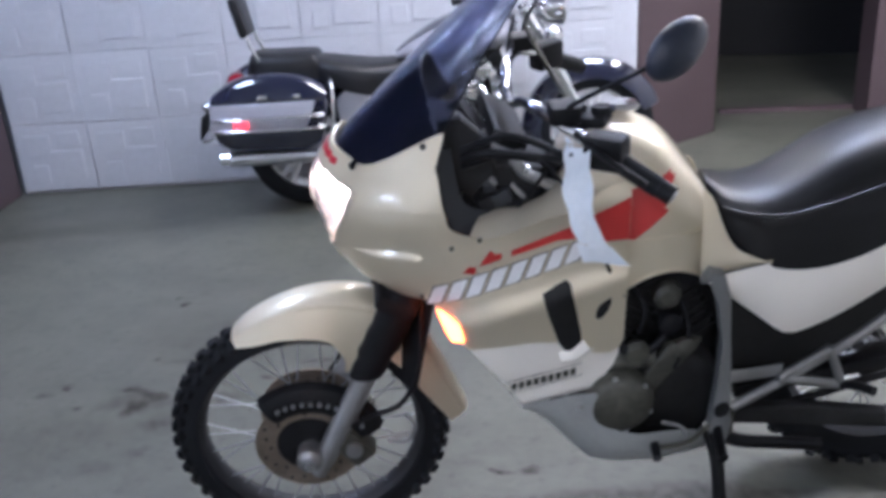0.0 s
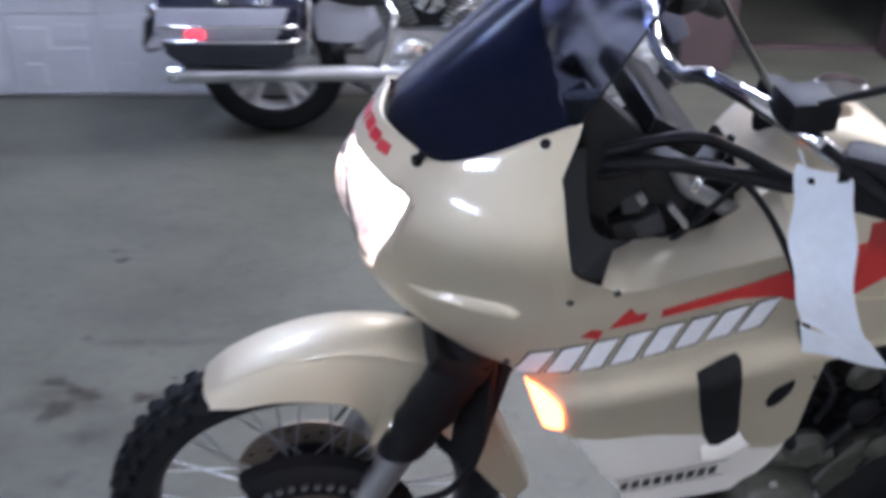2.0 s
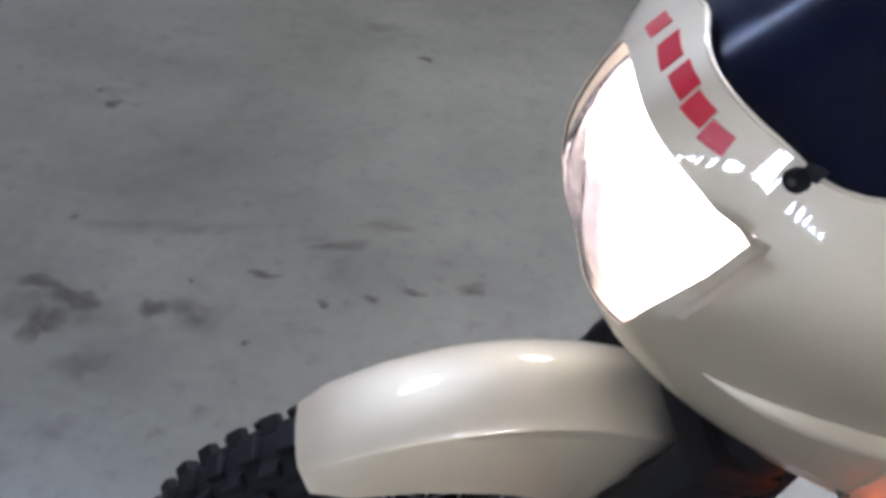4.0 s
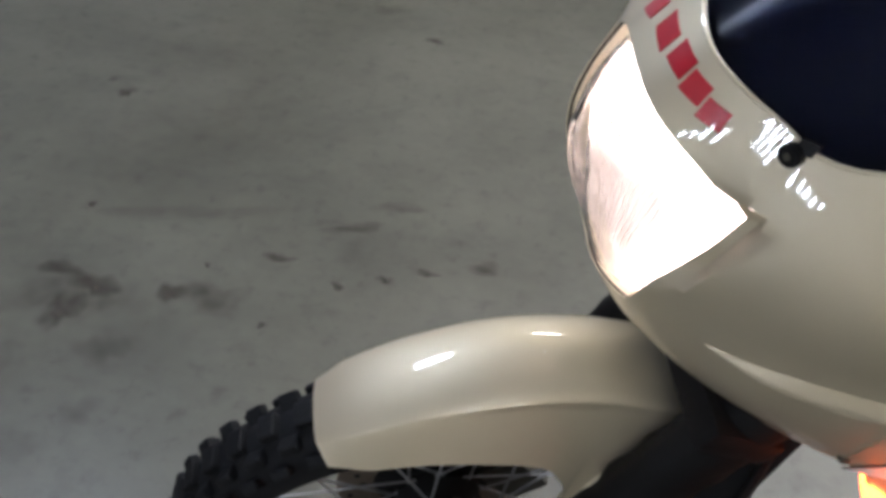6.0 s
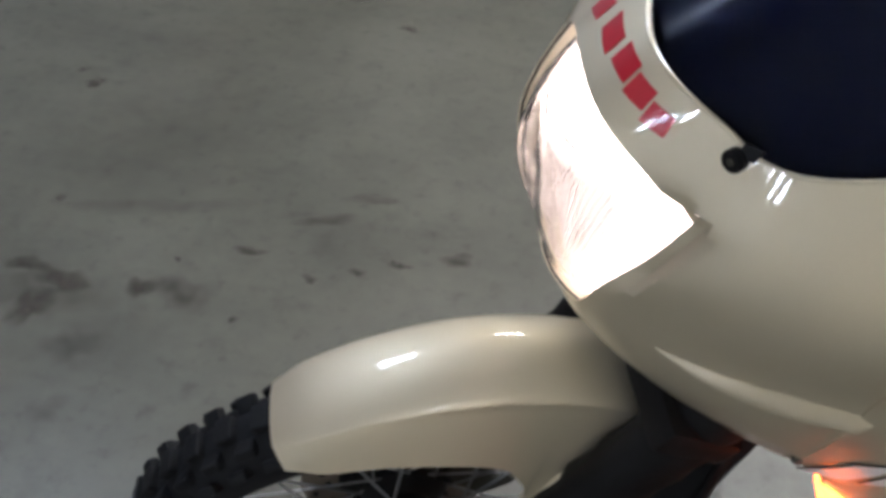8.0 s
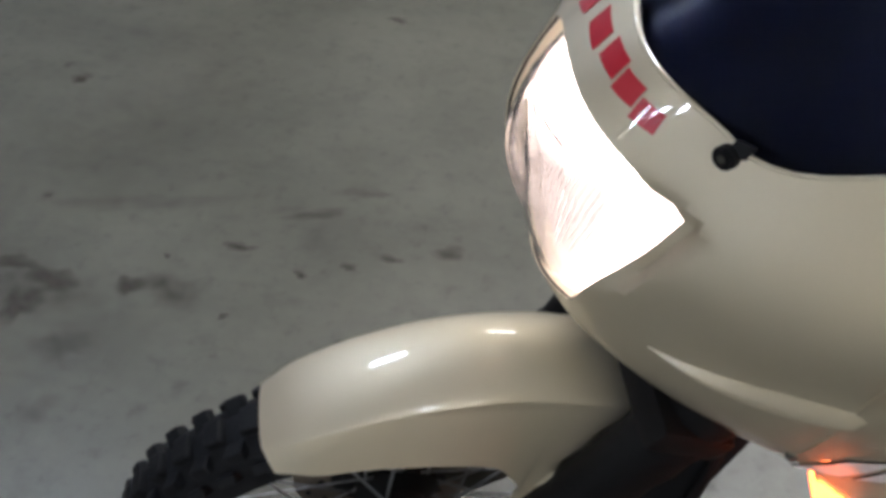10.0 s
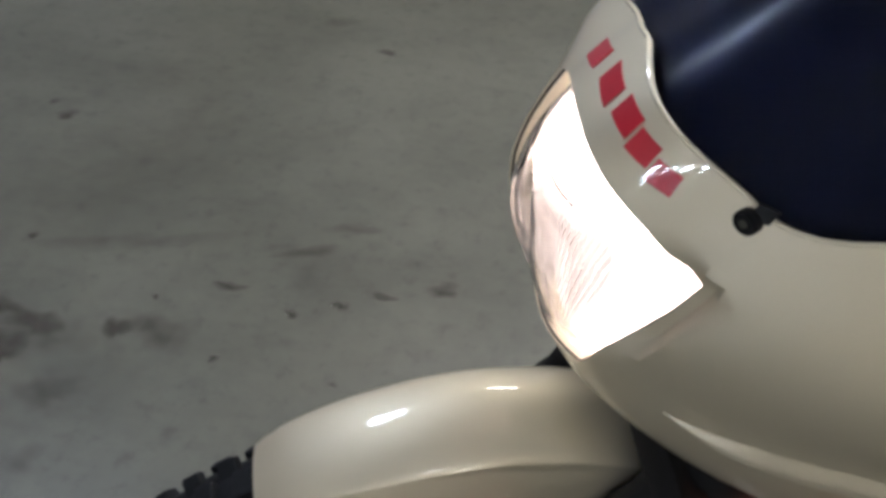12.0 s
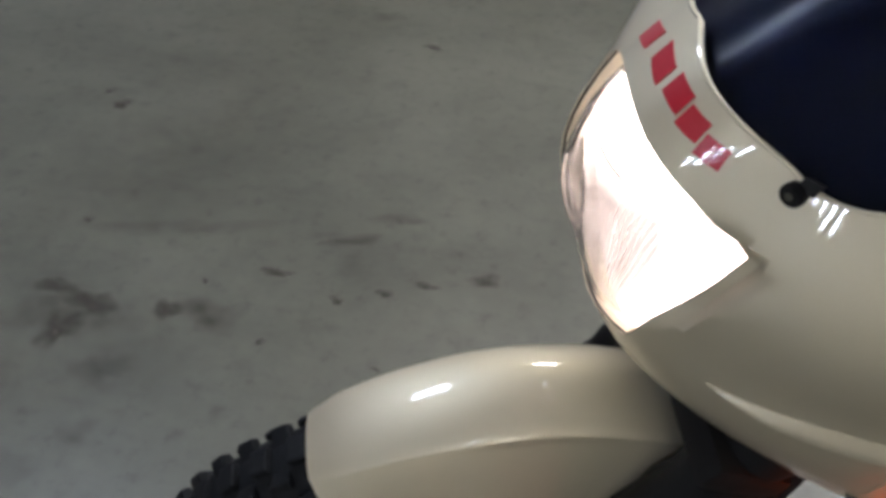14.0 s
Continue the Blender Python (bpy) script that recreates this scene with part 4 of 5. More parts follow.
def bike_tank_seat(e):
    # tank: sections along x
    tab = [(-0.56, 0.86, 0.99, 0.10, 0.0), (-0.60, 0.80, 1.03, 0.135, 0), (-0.66, 0.74, 1.045, 0.152, 0), (-0.72, 0.745, 1.036, 0.158, 0), (-0.78, 0.75, 1.005, 0.155, 0), (-0.83, 0.75, 0.950, 0.144, 0), (-0.875, 0.74, 0.890, 0.126, 0), (-0.905, 0.72, 0.84, 0.108, 0), (-0.93, 0.70, 0.78, 0.10, 0)]
    pts = curve([(a, b, c) for a, b, c, d, f in tab], 5)
    wid = curve([(a, d, 0) for a, b, c, d, f in tab], 5)
    rows = []
    for p, w in zip(pts, wid):
        x, zb, zt, ww = p.x, p.y, p.z, w.y
        ring = []
        for k in range(29):
            a = math.pi * (k / 28)
            y = -math.cos(a)
            hgt = math.sin(a)
            yy = ww * (abs(y) ** 0.55) * (1 if y > 0 else -1)
            zz = zb + (zt - zb) * hgt ** 0.62
            yy *= 1 - 0.10 * max(0, 0.4 - hgt) / 0.4 * 1.0
            ring.append(Vector((x, yy, zz)))
        rows.append(ring)
    part("fuel_tank", sheet(rows), PAINT, e, "champagne fuel tank")
    part("tank_cap", lathe([(0, 0), (0.035, 0), (0.038, 0.006), (0.03, 0.014), (0, 0.016)], (-0.70, 0, 1.056), "Z", 28), CHROME, e, "chrome filler cap")
    # red flash on the tank's side
    for s in (1,):
        out = [(-0.645, 0.868), (-0.70, 0.930), (-0.752, 0.940), (-0.805, 0.968), (-0.811, 0.960), (-0.782, 0.922), (-0.800, 0.918), (-0.775, 0.888), (-0.786, 0.880), (-0.752, 0.848), (-0.715, 0.818), (-0.69, 0.812)]
        bm = bmesh.new()
        f = bm.faces.new([bm.verts.new((x, 0, z)) for x, z in out])
        bmesh.ops.triangulate(bm, faces=[f])
        bmesh.ops.subdivide_edges(bm, edges=bm.edges[:], cuts=4, use_grid_fill=True)
        for v in bm.verts:
            v.co.y = tank_y(v.co.x, v.co.z, tab) + 0.0025
        part("red_flash", bm, RED, e, "red paint flash along the tank")
    # lower tank apron, under the flash
    rows = []
    for k in range(13):
        x = -0.690 - 0.195 * k / 12
        zb = 0.690 + 0.050 * math.sin(math.pi * k / 12) ** 0.8
        rows.append([Vector((x, tank_y(x, z, tab) + 0.004 if z > 0.74 else tank_y(x, 0.74, tab) + 0.004 - 0.1 * (0.74 - z), z)) for z in (zb + (0.82 - zb) * j / 8 for j in range(9))])
    part("tank_apron", thick(sheet(rows), 0.004), PAINT, e)
    part("apron_rim", tube([r[0] + Vector((0, 0.001, 0)) for r in rows], 0.004, 8, smooth=1), PAINT, e)
    part("panel_seam", tube([(-0.652, flank(-0.652, 0.80) + 0.001, 0.80), (-0.668, flank(-0.668, 0.76) + 0.001, 0.76), (-0.700, flank(-0.70, 0.70) + 0.001, 0.70)], 0.0016, 6), BLACK, e, "dark seam between panels")
    part("panel_seam", tube([(-0.872, 0.146, 0.712), (-0.953, 0.156, 0.724), (-1.015, 0.162, 0.731)], 0.0018, 6), BLACK, e, "dark seam between panels")
    # tank side running down under the seat's nose
    edge = [(-1.030, 0.722), (-1.012, 0.732), (-0.942, 0.767), (-0.922, 0.795), (-0.909, 0.822), (-0.888, 0.882), (-0.862, 0.905)]
    for s in (1, -1):
        rows = []
        for k in range(17):
            x = -0.864 - 0.160 * k / 16
            zb, zt = interp(x, [(-1.03, 0.731), (-0.953, 0.725), (-0.864, 0.713)]), soft(x, edge, 0.004)
            zt = max(zt, zb + 0.003)
            rows.append([Vector((x, s * (interp(x, [(-1.03, 0.160), (-0.95, 0.152), (-0.90, 0.144), (-0.864, 0.137)]) - 0.16 * max(0.0, z - 0.74) + 0.006 * math.sin(math.pi * j / 10)), z)) for j in range(11) for z in (zb + (zt - zb) * j / 10,)])
        part("tank_side", thick(sheet(rows), 0.004), PAINT, e, "champagne tank side under the seat nose")
    # seat
    rows = []
    st = [(-0.885, 0.895, 0.80, 0.06), (-0.91, 0.882, 0.79, 0.10), (-0.95, 0.866, 0.765, 0.128), (-1.02, 0.862, 0.718, 0.155), (-1.10, 0.885, 0.700, 0.168), (-1.20, 0.928, 0.700, 0.172), (-1.32, 0.95, 0.725, 0.170), (-1.48, 0.955, 0.79, 0.155), (-1.62, 0.95, 0.83, 0.14), (-1.66, 0.92, 0.87, 0.10)]
    for (x, zt, zb, w) in [(p.x, p.y, p.z, q.y) for p, q in zip(curve([s[:3] for s in st], 5), curve([(s[0], s[3], 0) for s in st], 5))]:
        ring = []
        for k in range(25):
            a = math.pi * k / 24
            y = -math.cos(a)
            h = math.sin(a)
            bulge = 1 + 0.06 * math.exp(-((h - 0.55) / 0.12) ** 2)
            ring.append(Vector((x, w * bulge * abs(y) ** 0.6 * (1 if y > 0 else -1), zb + (zt - zb) * h ** 0.55)))
        rows.append(ring)
    bm = sheet(rows)
    bm.faces.new([v for v in list(bm.verts)[:25]])
    part("seat", bm, VINYL, e, "padded black vinyl dual seat")
    part("seat_piping", tube([(-0.91, 0.110, 0.855), (-0.96, 0.135, 0.842), (-1.05, 0.158, 0.832), (-1.16, 0.174, 0.848), (-1.30, 0.176, 0.868), (-1.5, 0.16, 0.88)], 0.003, 6), VINYL, e)
    # side panels
    for s in (1, -1):
        top = [(-1.7, 0.83), (-1.40, 0.745), (-1.22, 0.712), (-1.10, 0.706), (-1.05, 0.712), (-1.015, 0.729), (-0.953, 0.722), (-0.872, 0.710)]
        low = [(-1.7, 0.70), (-1.45, 0.635), (-1.266, 0.579), (-1.12, 0.540), (-1.085, 0.537), (-1.055, 0.555), (-0.989, 0.612), (-0.909, 0.679), (-0.872, 0.706)]
        rows = []
        for k in range(29):
            x = -0.873 - 0.80 * k / 28
            zt, zb = soft(x, top, 0.004), soft(x, low, 0.004)
            y = interp(x, [(-1.7, 0.12), (-1.2, 0.165), (-0.95, 0.150), (-0.87, 0.140)])
            rows.append([Vector((x, s * (y + 0.012 * math.sin(math.pi * j / 8) ** 0.7), zb + (zt - zb) * j / 8)) for j in range(9)])
        part("side_panel", thick(sheet(rows), 0.004), PALE, e, "pale silver-white side panel under the seat")


def tank_y(x, z, tab):
    t = sorted((a, b, c, d) for a, b, c, d, f in tab)
    zb, zt, w = (interp(x, [(q[0], q[i]) for q in t]) for i in (1, 2, 3))
    h = min(1.0, max(0.0, (z - zb) / (zt - zb))) ** (1 / 0.62)
    y = math.sqrt(max(0.0, 1 - h * h))
    return w * y ** 0.55 * (1 - 0.10 * max(0, 0.4 - h) / 0.4)


def bike_engine(e):
    # belly pan
    for s in (1, -1):
        low = [(-0.93, 0.256), (-0.86, 0.252), (-0.80, 0.251), (-0.70, 0.255), (-0.645, 0.268), (-0.60, 0.318), (-0.556, 0.372), (-0.515, 0.412), (-0.49, 0.428)]
        top = [(-0.93, 0.300), (-0.86, 0.335), (-0.80, 0.352), (-0.75, 0.350), (-0.70, 0.362), (-0.668, 0.41), (-0.655, 0.468), (-0.60, 0.466), (-0.49, 0.442)]
        rows = []
        for k in range(37):
            x = -0.492 - 0.436 * k / 36
            zt, zb = soft(x, top, 0.003), soft(x, low, 0.003)
            rows.append([Vector((x, s * (0.177 - 0.035 * (1 - j / 10) ** 3 - 0.03 * max(0, -0.8 - x) / 0.13), zb + (zt - zb) * j / 10)) for j in range(11)])
        part("belly_pan_side", thick(sheet(rows), 0.004), PAINT_DIM, e, "satin silver-grey belly pan")
    bm = sheet([[Vector((x, y, soft(x, low, 0.003) + 0.001)) for y in (-0.136, -0.07, 0, 0.07, 0.136)] for x in [-0.492 - 0.436 * k / 24 for k in range(25)]])
    part("belly_pan_floor", thick(bm, 0.004), PAINT_DIM, e)
    part("pan_bolt", lathe([(0, 0), (0.011, 0), (0.011, 0.006), (0.006, 0.008), (0, 0.008)], (-0.615, 0.170, 0.436), n=14), STEEL, e)
    # Two black blocks added as the shade behind the engine and side panel.
    part("inner_cradle", prism([(-0.60, 0.36), (-0.60, 0.76), (-0.95, 0.76), (-0.96, 0.34)], -0.03, 0.035, None, 0.01), ENGINE_DARK, e, "black block for the shade inside the frame and airbox")
    part("inner_mudguard", prism([(-0.94, 0.42), (-0.94, 0.72), (-1.10, 0.72), (-1.50, 0.78), (-1.50, 0.48), (-1.22, 0.40), (-1.12, 0.40)], -0.05, 0.08, None, 0.02), ENGINE_DARK, e, "black block for the shade ahead of the rear wheel")
    # crankcase, covers, cylinders
    part("crankcase", prism([(-0.62, 0.30), (-0.63, 0.46), (-0.70, 0.52), (-0.86, 0.52), (-0.93, 0.46), (-0.95, 0.36), (-0.88, 0.28)], -0.14, 0.13, None, 0.02), ENGINE_DARK, e, "sooty black crankcase")
    part("alternator_cover", lathe([(0, 0.05), (0.055, 0.05), (0.068, 0.042), (0.073, 0.03), (0.075, 0.0)], (-0.705, 0.13, 0.428), n=36), ENGINE, e, "round olive-grey alternator cover")
    part("sprocket_cover", prism([(-0.73, 0.35), (-0.78, 0.50), (-0.84, 0.515), (-0.885, 0.46), (-0.87, 0.36), (-0.80, 0.33)], 0.09, 0.128, None, 0.012, 4), ENGINE_DARK, e, "black sprocket cover")
    for k in range(6):
        a = 2 * math.pi * k / 6 + 0.3
        part("cover_bolt", lathe([(0, 0), (0.006, 0), (0.006, 0.008), (0, 0.008)], (-0.705 + 0.068 * math.cos(a), 0.164, 0.428 + 0.068 * math.sin(a)), n=8), STEEL, e)
    part("cover_arm", prism([(-0.735, 0.455), (-0.775, 0.515), (-0.800, 0.560), (-0.850, 0.570), (-0.880, 0.560), (-0.868, 0.545), (-0.815, 0.490), (-0.778, 0.440)], 0.125, 0.150, None, 0.010), ENGINE, e, "olive-grey arm of the engine cover")
    part("gearbox_sensor", lathe([(0, 0), (0.020, 0), (0.022, 0.008), (0.012, 0.014), (0, 0.014)], (-0.838, 0.150, 0.552), n=18), ENGINE, e)
    part("centre_stand", tube([(-0.945, 0.11, 0.275), (-1.00, 0.12, 0.240), (-1.10, 0.12, 0.205), (-1.24, 0.11, 0.150)], 0.016, 12), BLACK, e, "black folded centre stand tube")
    part("starter_motor", tube([(-0.66, 0.12, 0.515), (-0.78, 0.12, 0.52)], 0.022, 18, smooth=1), ENGINE, e, "dull alloy starter housing")
    part("water_pump", lathe([(0, 0), (0.032, 0), (0.034, 0.015), (0.022, 0.03), (0, 0.032)], (-0.735, 0.12, 0.535), n=20), ENGINE, e)
    for (x, z, tilt) in ((-0.70, 0.60, 26), (-0.84, 0.60, -26)):
        cyl = part("cylinder", box((x, 0, z), (0.10, 0.16, 0.18), None, 0.015, turn_y(-tilt)), ENGINE_DARK, e, "sooty finned cylinder")
        for k in range(7):
            up = Vector((math.sin(radians(-tilt)), 0, math.cos(radians(tilt))))
            c = Vector((x, 0, z)) + up * (-0.07 + 0.022 * k)
            part("fin", box(c, (0.12, 0.175, 0.005), None, 0, turn_y(-tilt)), ENGINE_DARK, cyl)
    part("cylinder_head", box((-0.655, 0, 0.69), (0.13, 0.20, 0.07), None, 0.015, turn_y(-26)), ENGINE, e, "grey cylinder head")
    part("carburettor", lathe([(0, -0.03), (0.03, -0.03), (0.034, 0), (0.03, 0.04), (0.018, 0.05), (0, 0.05)], (-0.80, 0.08, 0.665), n=18), ENGINE, e, "dusty carburettor body")
    part("air_box", box((-0.80, 0, 0.70), (0.22, 0.20, 0.06), None, 0.015), BLACK, e)
    part("ignition_coil", lathe([(0, 0), (0.025, 0), (0.025, 0.03), (0.012, 0.036), (0, 0.036)], (-0.81, 0.10, 0.60), n=18), BLACK, e)
    for pts, r in (([(-0.69, 0.12, 0.60), (-0.71, 0.135, 0.55), (-0.76, 0.13, 0.54), (-0.80, 0.12, 0.57)], 0.011), ([(-0.72, 0.10, 0.69), (-0.75, 0.13, 0.65), (-0.74, 0.13, 0.59)], 0.006), ([(-0.83, 0.12, 0.66), (-0.85, 0.14, 0.58), (-0.82, 0.15, 0.50)], 0.005)):
        part("coolant_hose", tube(pts, r, 10), BLACK, e, "black rubber hose")
    # frame member in front of the seat
    for s in (1, -1):
        fr = [(-0.862, 0.712), (-0.888, 0.716), (-0.912, 0.66), (-0.922, 0.56), (-0.918, 0.44), (-0.908, 0.34), (-0.915, 0.285), (-0.955, 0.285), (-0.965, 0.34), (-0.943, 0.44), (-0.940, 0.56), (-0.934, 0.66), (-0.912, 0.730), (-0.88, 0.738)]
        part("frame_member", prism(fr, s * 0.135, s * 0.178, None, 0.009), FRAME_GREY, e, "satin grey frame member")
        part("pivot_bolt", lathe([(0, 0), (0.019, 0), (0.019, s * 0.006), (0.010, s * 0.008), (0, s * 0.008)], (-0.935, s * 0.176, 0.385), n=20), BLACK, e, "black pivot cap")
        part("subframe_tube", tube([(-0.965, s * 0.150, 0.365), (-1.08, s * 0.15, 0.405), (-1.31, s * 0.15, 0.496), (-1.5, s * 0.14, 0.60)], 0.013, 12), ALLOY, e, "dull silver subframe tube")
        # pillion footrest hanger
        bm = bmesh.new()
        for (a, b) in (((-1.076, 0.424), (-1.202, 0.473)), ((-1.202, 0.473), (-1.250, 0.362)), ((-1.250, 0.362), (-1.076, 0.424))):
            tube([(a[0], s * 0.16, a[1]), (b[0], s * 0.16, b[1])], 0.012, 10, bm, 1)
        part("footrest_hanger", bm, ALLOY, e, "triangular alloy footrest hanger")
        part("pillion_peg", tube([(-1.245, s * 0.16, 0.365), (-1.27, s * 0.20, 0.38), (-1.29, s * 0.26, 0.40)], 0.011, 10), BLACK, e)
        part("heel_plate", box((-1.02, s * 0.152, 0.445), (0.13, 0.006, 0.03), None, 0.002, turn_y(-4)), STEEL, e)
        # rider's peg and bracket
        part("rider_peg", tube([(-0.93, s * 0.17, 0.33), (-0.925, s * 0.27, 0.322)], 0.012, 10, smooth=1), BLACK, e, "black rubber footpeg")
        part("peg_bracket", box((-0.94, s * 0.165, 0.335), (0.06, 0.02, 0.06), None, 0.006), ENGINE, e)
        # swingarm
        part("swingarm", prism([(-0.95, 0.310), (-0.96, 0.352), (-1.20, 0.290), (-1.42, 0.215), (-1.43, 0.165), (-1.20, 0.240)], s * 0.10, s * 0.135, None, 0.008), ENGINE_DARK, e, "dull black swingarm")
    part("gear_lever", tube([(-0.915, 0.17, 0.345), (-0.86, 0.185, 0.318), (-0.785, 0.19, 0.318)], 0.0055, 8), ENGINE, e, "dull steel gear lever")
    part("gear_toe", tube([(-0.785, 0.175, 0.318), (-0.785, 0.225, 0.318)], 0.010, 10, smooth=1), RUBBER, e, "black rubber toe piece")
    part("gear_linkage", tube([(-0.86, 0.18, 0.318), (-0.845, 0.17, 0.35), (-0.80, 0.165, 0.37)], 0.005, 8), ALLOY, e)
    part("chain_guard", box((-1.20, 0.09, 0.365), (0.44, 0.05, 0.035), None, 0.008, turn_y(-3)), BLACK, e, "black chain guard")
    part("lower_chain", box((-1.2, 0.085, 0.285), (0.5, 0.016, 0.018), None, 0.003, turn_y(3)), ENGINE_DARK, e, "oily drive chain")
    part("exhaust_can", tube([(-1.1, -0.18, 0.42), (-1.7, -0.19, 0.55)], 0.055, 20, smooth=1), STEEL, e, "steel silencer")
    for s in (1, -1):
        part("header_pipe", tube([(-0.62, s * 0.07, 0.66), (-0.56, s * 0.08, 0.56), (-0.57, s * 0.08, 0.40), (-0.66, s * 0.09, 0.29), (-0.9, s * 0.09, 0.27)], 0.017, 12), ENGINE_DARK, e, "sooty exhaust header")
    # side stand
    part("side_stand", tube([(-0.915, 0.165, 0.315), (-0.935, 0.20, 0.24), (-0.962, 0.285, -0.062)], 0.0165, 12, smooth=3), BLACK, e, "black side stand leg")
    part("stand_foot", box((-0.964, 0.292, -0.072), (0.07, 0.05, 0.012), None, 0.004), BLACK, e, "black stand foot")
    part("stand_spring", tube([(-0.90, 0.178, 0.33), (-0.945, 0.22, 0.2)], 0.006, 8, smooth=1), BLACK, e)
    wheel(e, -1.545, 0.335, 0.335, 0.225, 0.060, "rear", 30)


def bike_cockpit(e):
    # grey liner behind the cowl's rear edge, wrapping down to the sill
    outer = [(-0.332, 0.168, 1.036), (-0.338, 0.174, 0.97), (-0.344, 0.174, 0.912), (-0.360, 0.176, 0.876), (-0.378, 0.178, 0.866), (-0.402, 0.176, 0.866)]
    inner = [(-0.358, 0.150, 1.035), (-0.366, 0.150, 0.97), (-0.378, 0.150, 0.925), (-0.398, 0.140, 0.905), (-0.420, 0.128, 0.896), (-0.440, 0.122, 0.892)]
    for s in (1, -1):
        a, b = curve([(x, s * y, z) for x, y, z in outer], 5), curve([(x, s * y, z) for x, y, z in inner], 5)
        part("inner_liner", thick(sheet([[p.lerp(q, k / 4) for k in range(5)] for p, q in zip(a, b)]), 0.003), LINER, e, "dark grey inner fairing liner")
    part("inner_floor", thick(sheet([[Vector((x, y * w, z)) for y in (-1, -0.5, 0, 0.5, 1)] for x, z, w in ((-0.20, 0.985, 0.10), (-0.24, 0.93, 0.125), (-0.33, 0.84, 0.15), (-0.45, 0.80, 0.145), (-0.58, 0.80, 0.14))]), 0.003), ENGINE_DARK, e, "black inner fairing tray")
    # Black block added as the shade under the handlebars.
    part("head_shroud", prism([(-0.36, 0.82), (-0.37, 0.96), (-0.46, 0.98), (-0.57, 0.96), (-0.60, 0.86), (-0.52, 0.81)], -0.10, 0.085, None, 0.03), ENGINE_DARK, e, "black block for the shade round the steering head")
    part("fuse_box", box((-0.44, 0.105, 0.90), (0.06, 0.03, 0.05), None, 0.006, turn_y(20)), ENGINE_DARK, e)
    part("dash", prism([(-0.22, 1.00), (-0.29, 1.075), (-0.37, 1.06), (-0.38, 1.0), (-0.31, 0.95)], -0.125, 0.125, None, 0.015), ENGINE_DARK, e, "black instrument binnacle")
    part("dash_wing", prism([(-0.33, 1.085), (-0.375, 1.09), (-0.43, 1.04), (-0.44, 0.97), (-0.39, 0.92), (-0.345, 0.95)], 0.085, 0.125, None, 0.012), ENGINE_DARK, e, "black plastic dash wing")
    for y in (-0.06, 0.06):
        part("gauge", tube([(-0.345, y, 1.02), (-0.385, y, 1.05)], 0.045, 24, smooth=1), ENGINE_DARK, e, "round black instrument")
    # yoke, bars, controls
    part("top_yoke", box((-0.50, 0, 1.005), (0.08, 0.24, 0.03), None, 0.01, turn_y(-28)), BLACK, e, "black top yoke")
    part("steering_stem", tube([(-0.30, 0, 0.72), (-0.49, 0, 1.0)], 0.028, 14, smooth=1), ENGINE_DARK, e)
    BAR = [(-0.52, -0.05, 1.06), (-0.52, 0.05, 1.06), (-0.53, 0.12, 1.085), (-0.575, 0.226, 1.08), (-0.66, 0.306, 1.033), (-0.735, 0.365, 0.989)]
    part("handlebar", tube([(x, -y, z) for x, y, z in reversed(BAR[2:])] + BAR, 0.011, 12), CHROME, e, "polished silver handlebar")
    for s in (1, -1):
        m = lambda x, y, z: Vector((x, s * y * 1.13, z))
        part("grip", tube([m(-0.662, 0.272, 1.032), m(-0.727, 0.318, 0.994)], 0.019, 16, smooth=1), RUBBER, e, "black rubber grip")
        part("bar_end", tube([m(-0.727, 0.318, 0.994), m(-0.746, 0.331, 0.983)], 0.018, 16, smooth=1), BLACK, e, "black bar end with a pale ring")
        part("bar_end_ring", lathe([(0.006, 0), (0.011, 0), (0.011, 0.003), (0.006, 0.003)], (0, 0, 0), "Z", 16, closed=True), STEEL, e).matrix_basis = look(m(-0.7465, 0.3314, 0.9828), m(-0.68, 0.285, 1.021))
        part("switch_block", box(m(-0.648, 0.262, 1.045), (0.075, 0.05, 0.065), None, 0.012, Matrix.Rotation(radians(-s * 35), 4, "Z")), BLACK, e, "black switch block")
        part("reservoir", box(m(-0.585, 0.205, 1.10), (0.055, 0.06, 0.035), None, 0.008), BLACK, e, "black clutch lever perch")
        part("lever", tube([m(-0.60, 0.235, 1.07), m(-0.632, 0.295, 1.052), m(-0.695, 0.34, 1.015)], 0.006, 8), BLACK, e, "black control lever")
        # mirror
        part("mirror_stem", tube([m(-0.585, 0.21, 1.10), m(-0.60, 0.25, 1.135), m(-0.69, 0.345, 1.222)], 0.0045, 8), BLACK, e, "thin black mirror stem")
        mir = bmesh.new()
        ball((0, 0, 0), (0.065, 0.028, 0.042), mir, 20)
        ob = part("mirror_shell", mir, BLUE_PLASTIC, e, "dark blue-black mirror shell")
        ob.matrix_basis = pose(-0.728, s * 0.40, 1.25, 0, 25, s * 30)
    # clamp block between the bars, with two round lids, and the far mirror's bright stem
    part("bar_clamp", box((-0.665, 0.055, 1.082), (0.085, 0.075, 0.045), None, 0.012, Matrix.Rotation(radians(-25), 4, "Z")), BLACK, e, "black clamp block on the bars")
    for dx, dy in ((-0.022, 0.012), (0.022, -0.012)):
        part("clamp_lid", lathe([(0, 0.02), (0.017, 0.02), (0.02, 0.014), (0.02, 0)], (-0.665 + dx, 0.055 + dy, 1.098), "Z", 18), BLACK, e, "round black lid")
    part("clamp_stem", tube([(-0.640, 0.075, 1.10), (-0.60, 0.0, 1.17), (-0.56, -0.08, 1.25)], 0.0045, 8), ENGINE, e, "thin dull metal mirror stem")
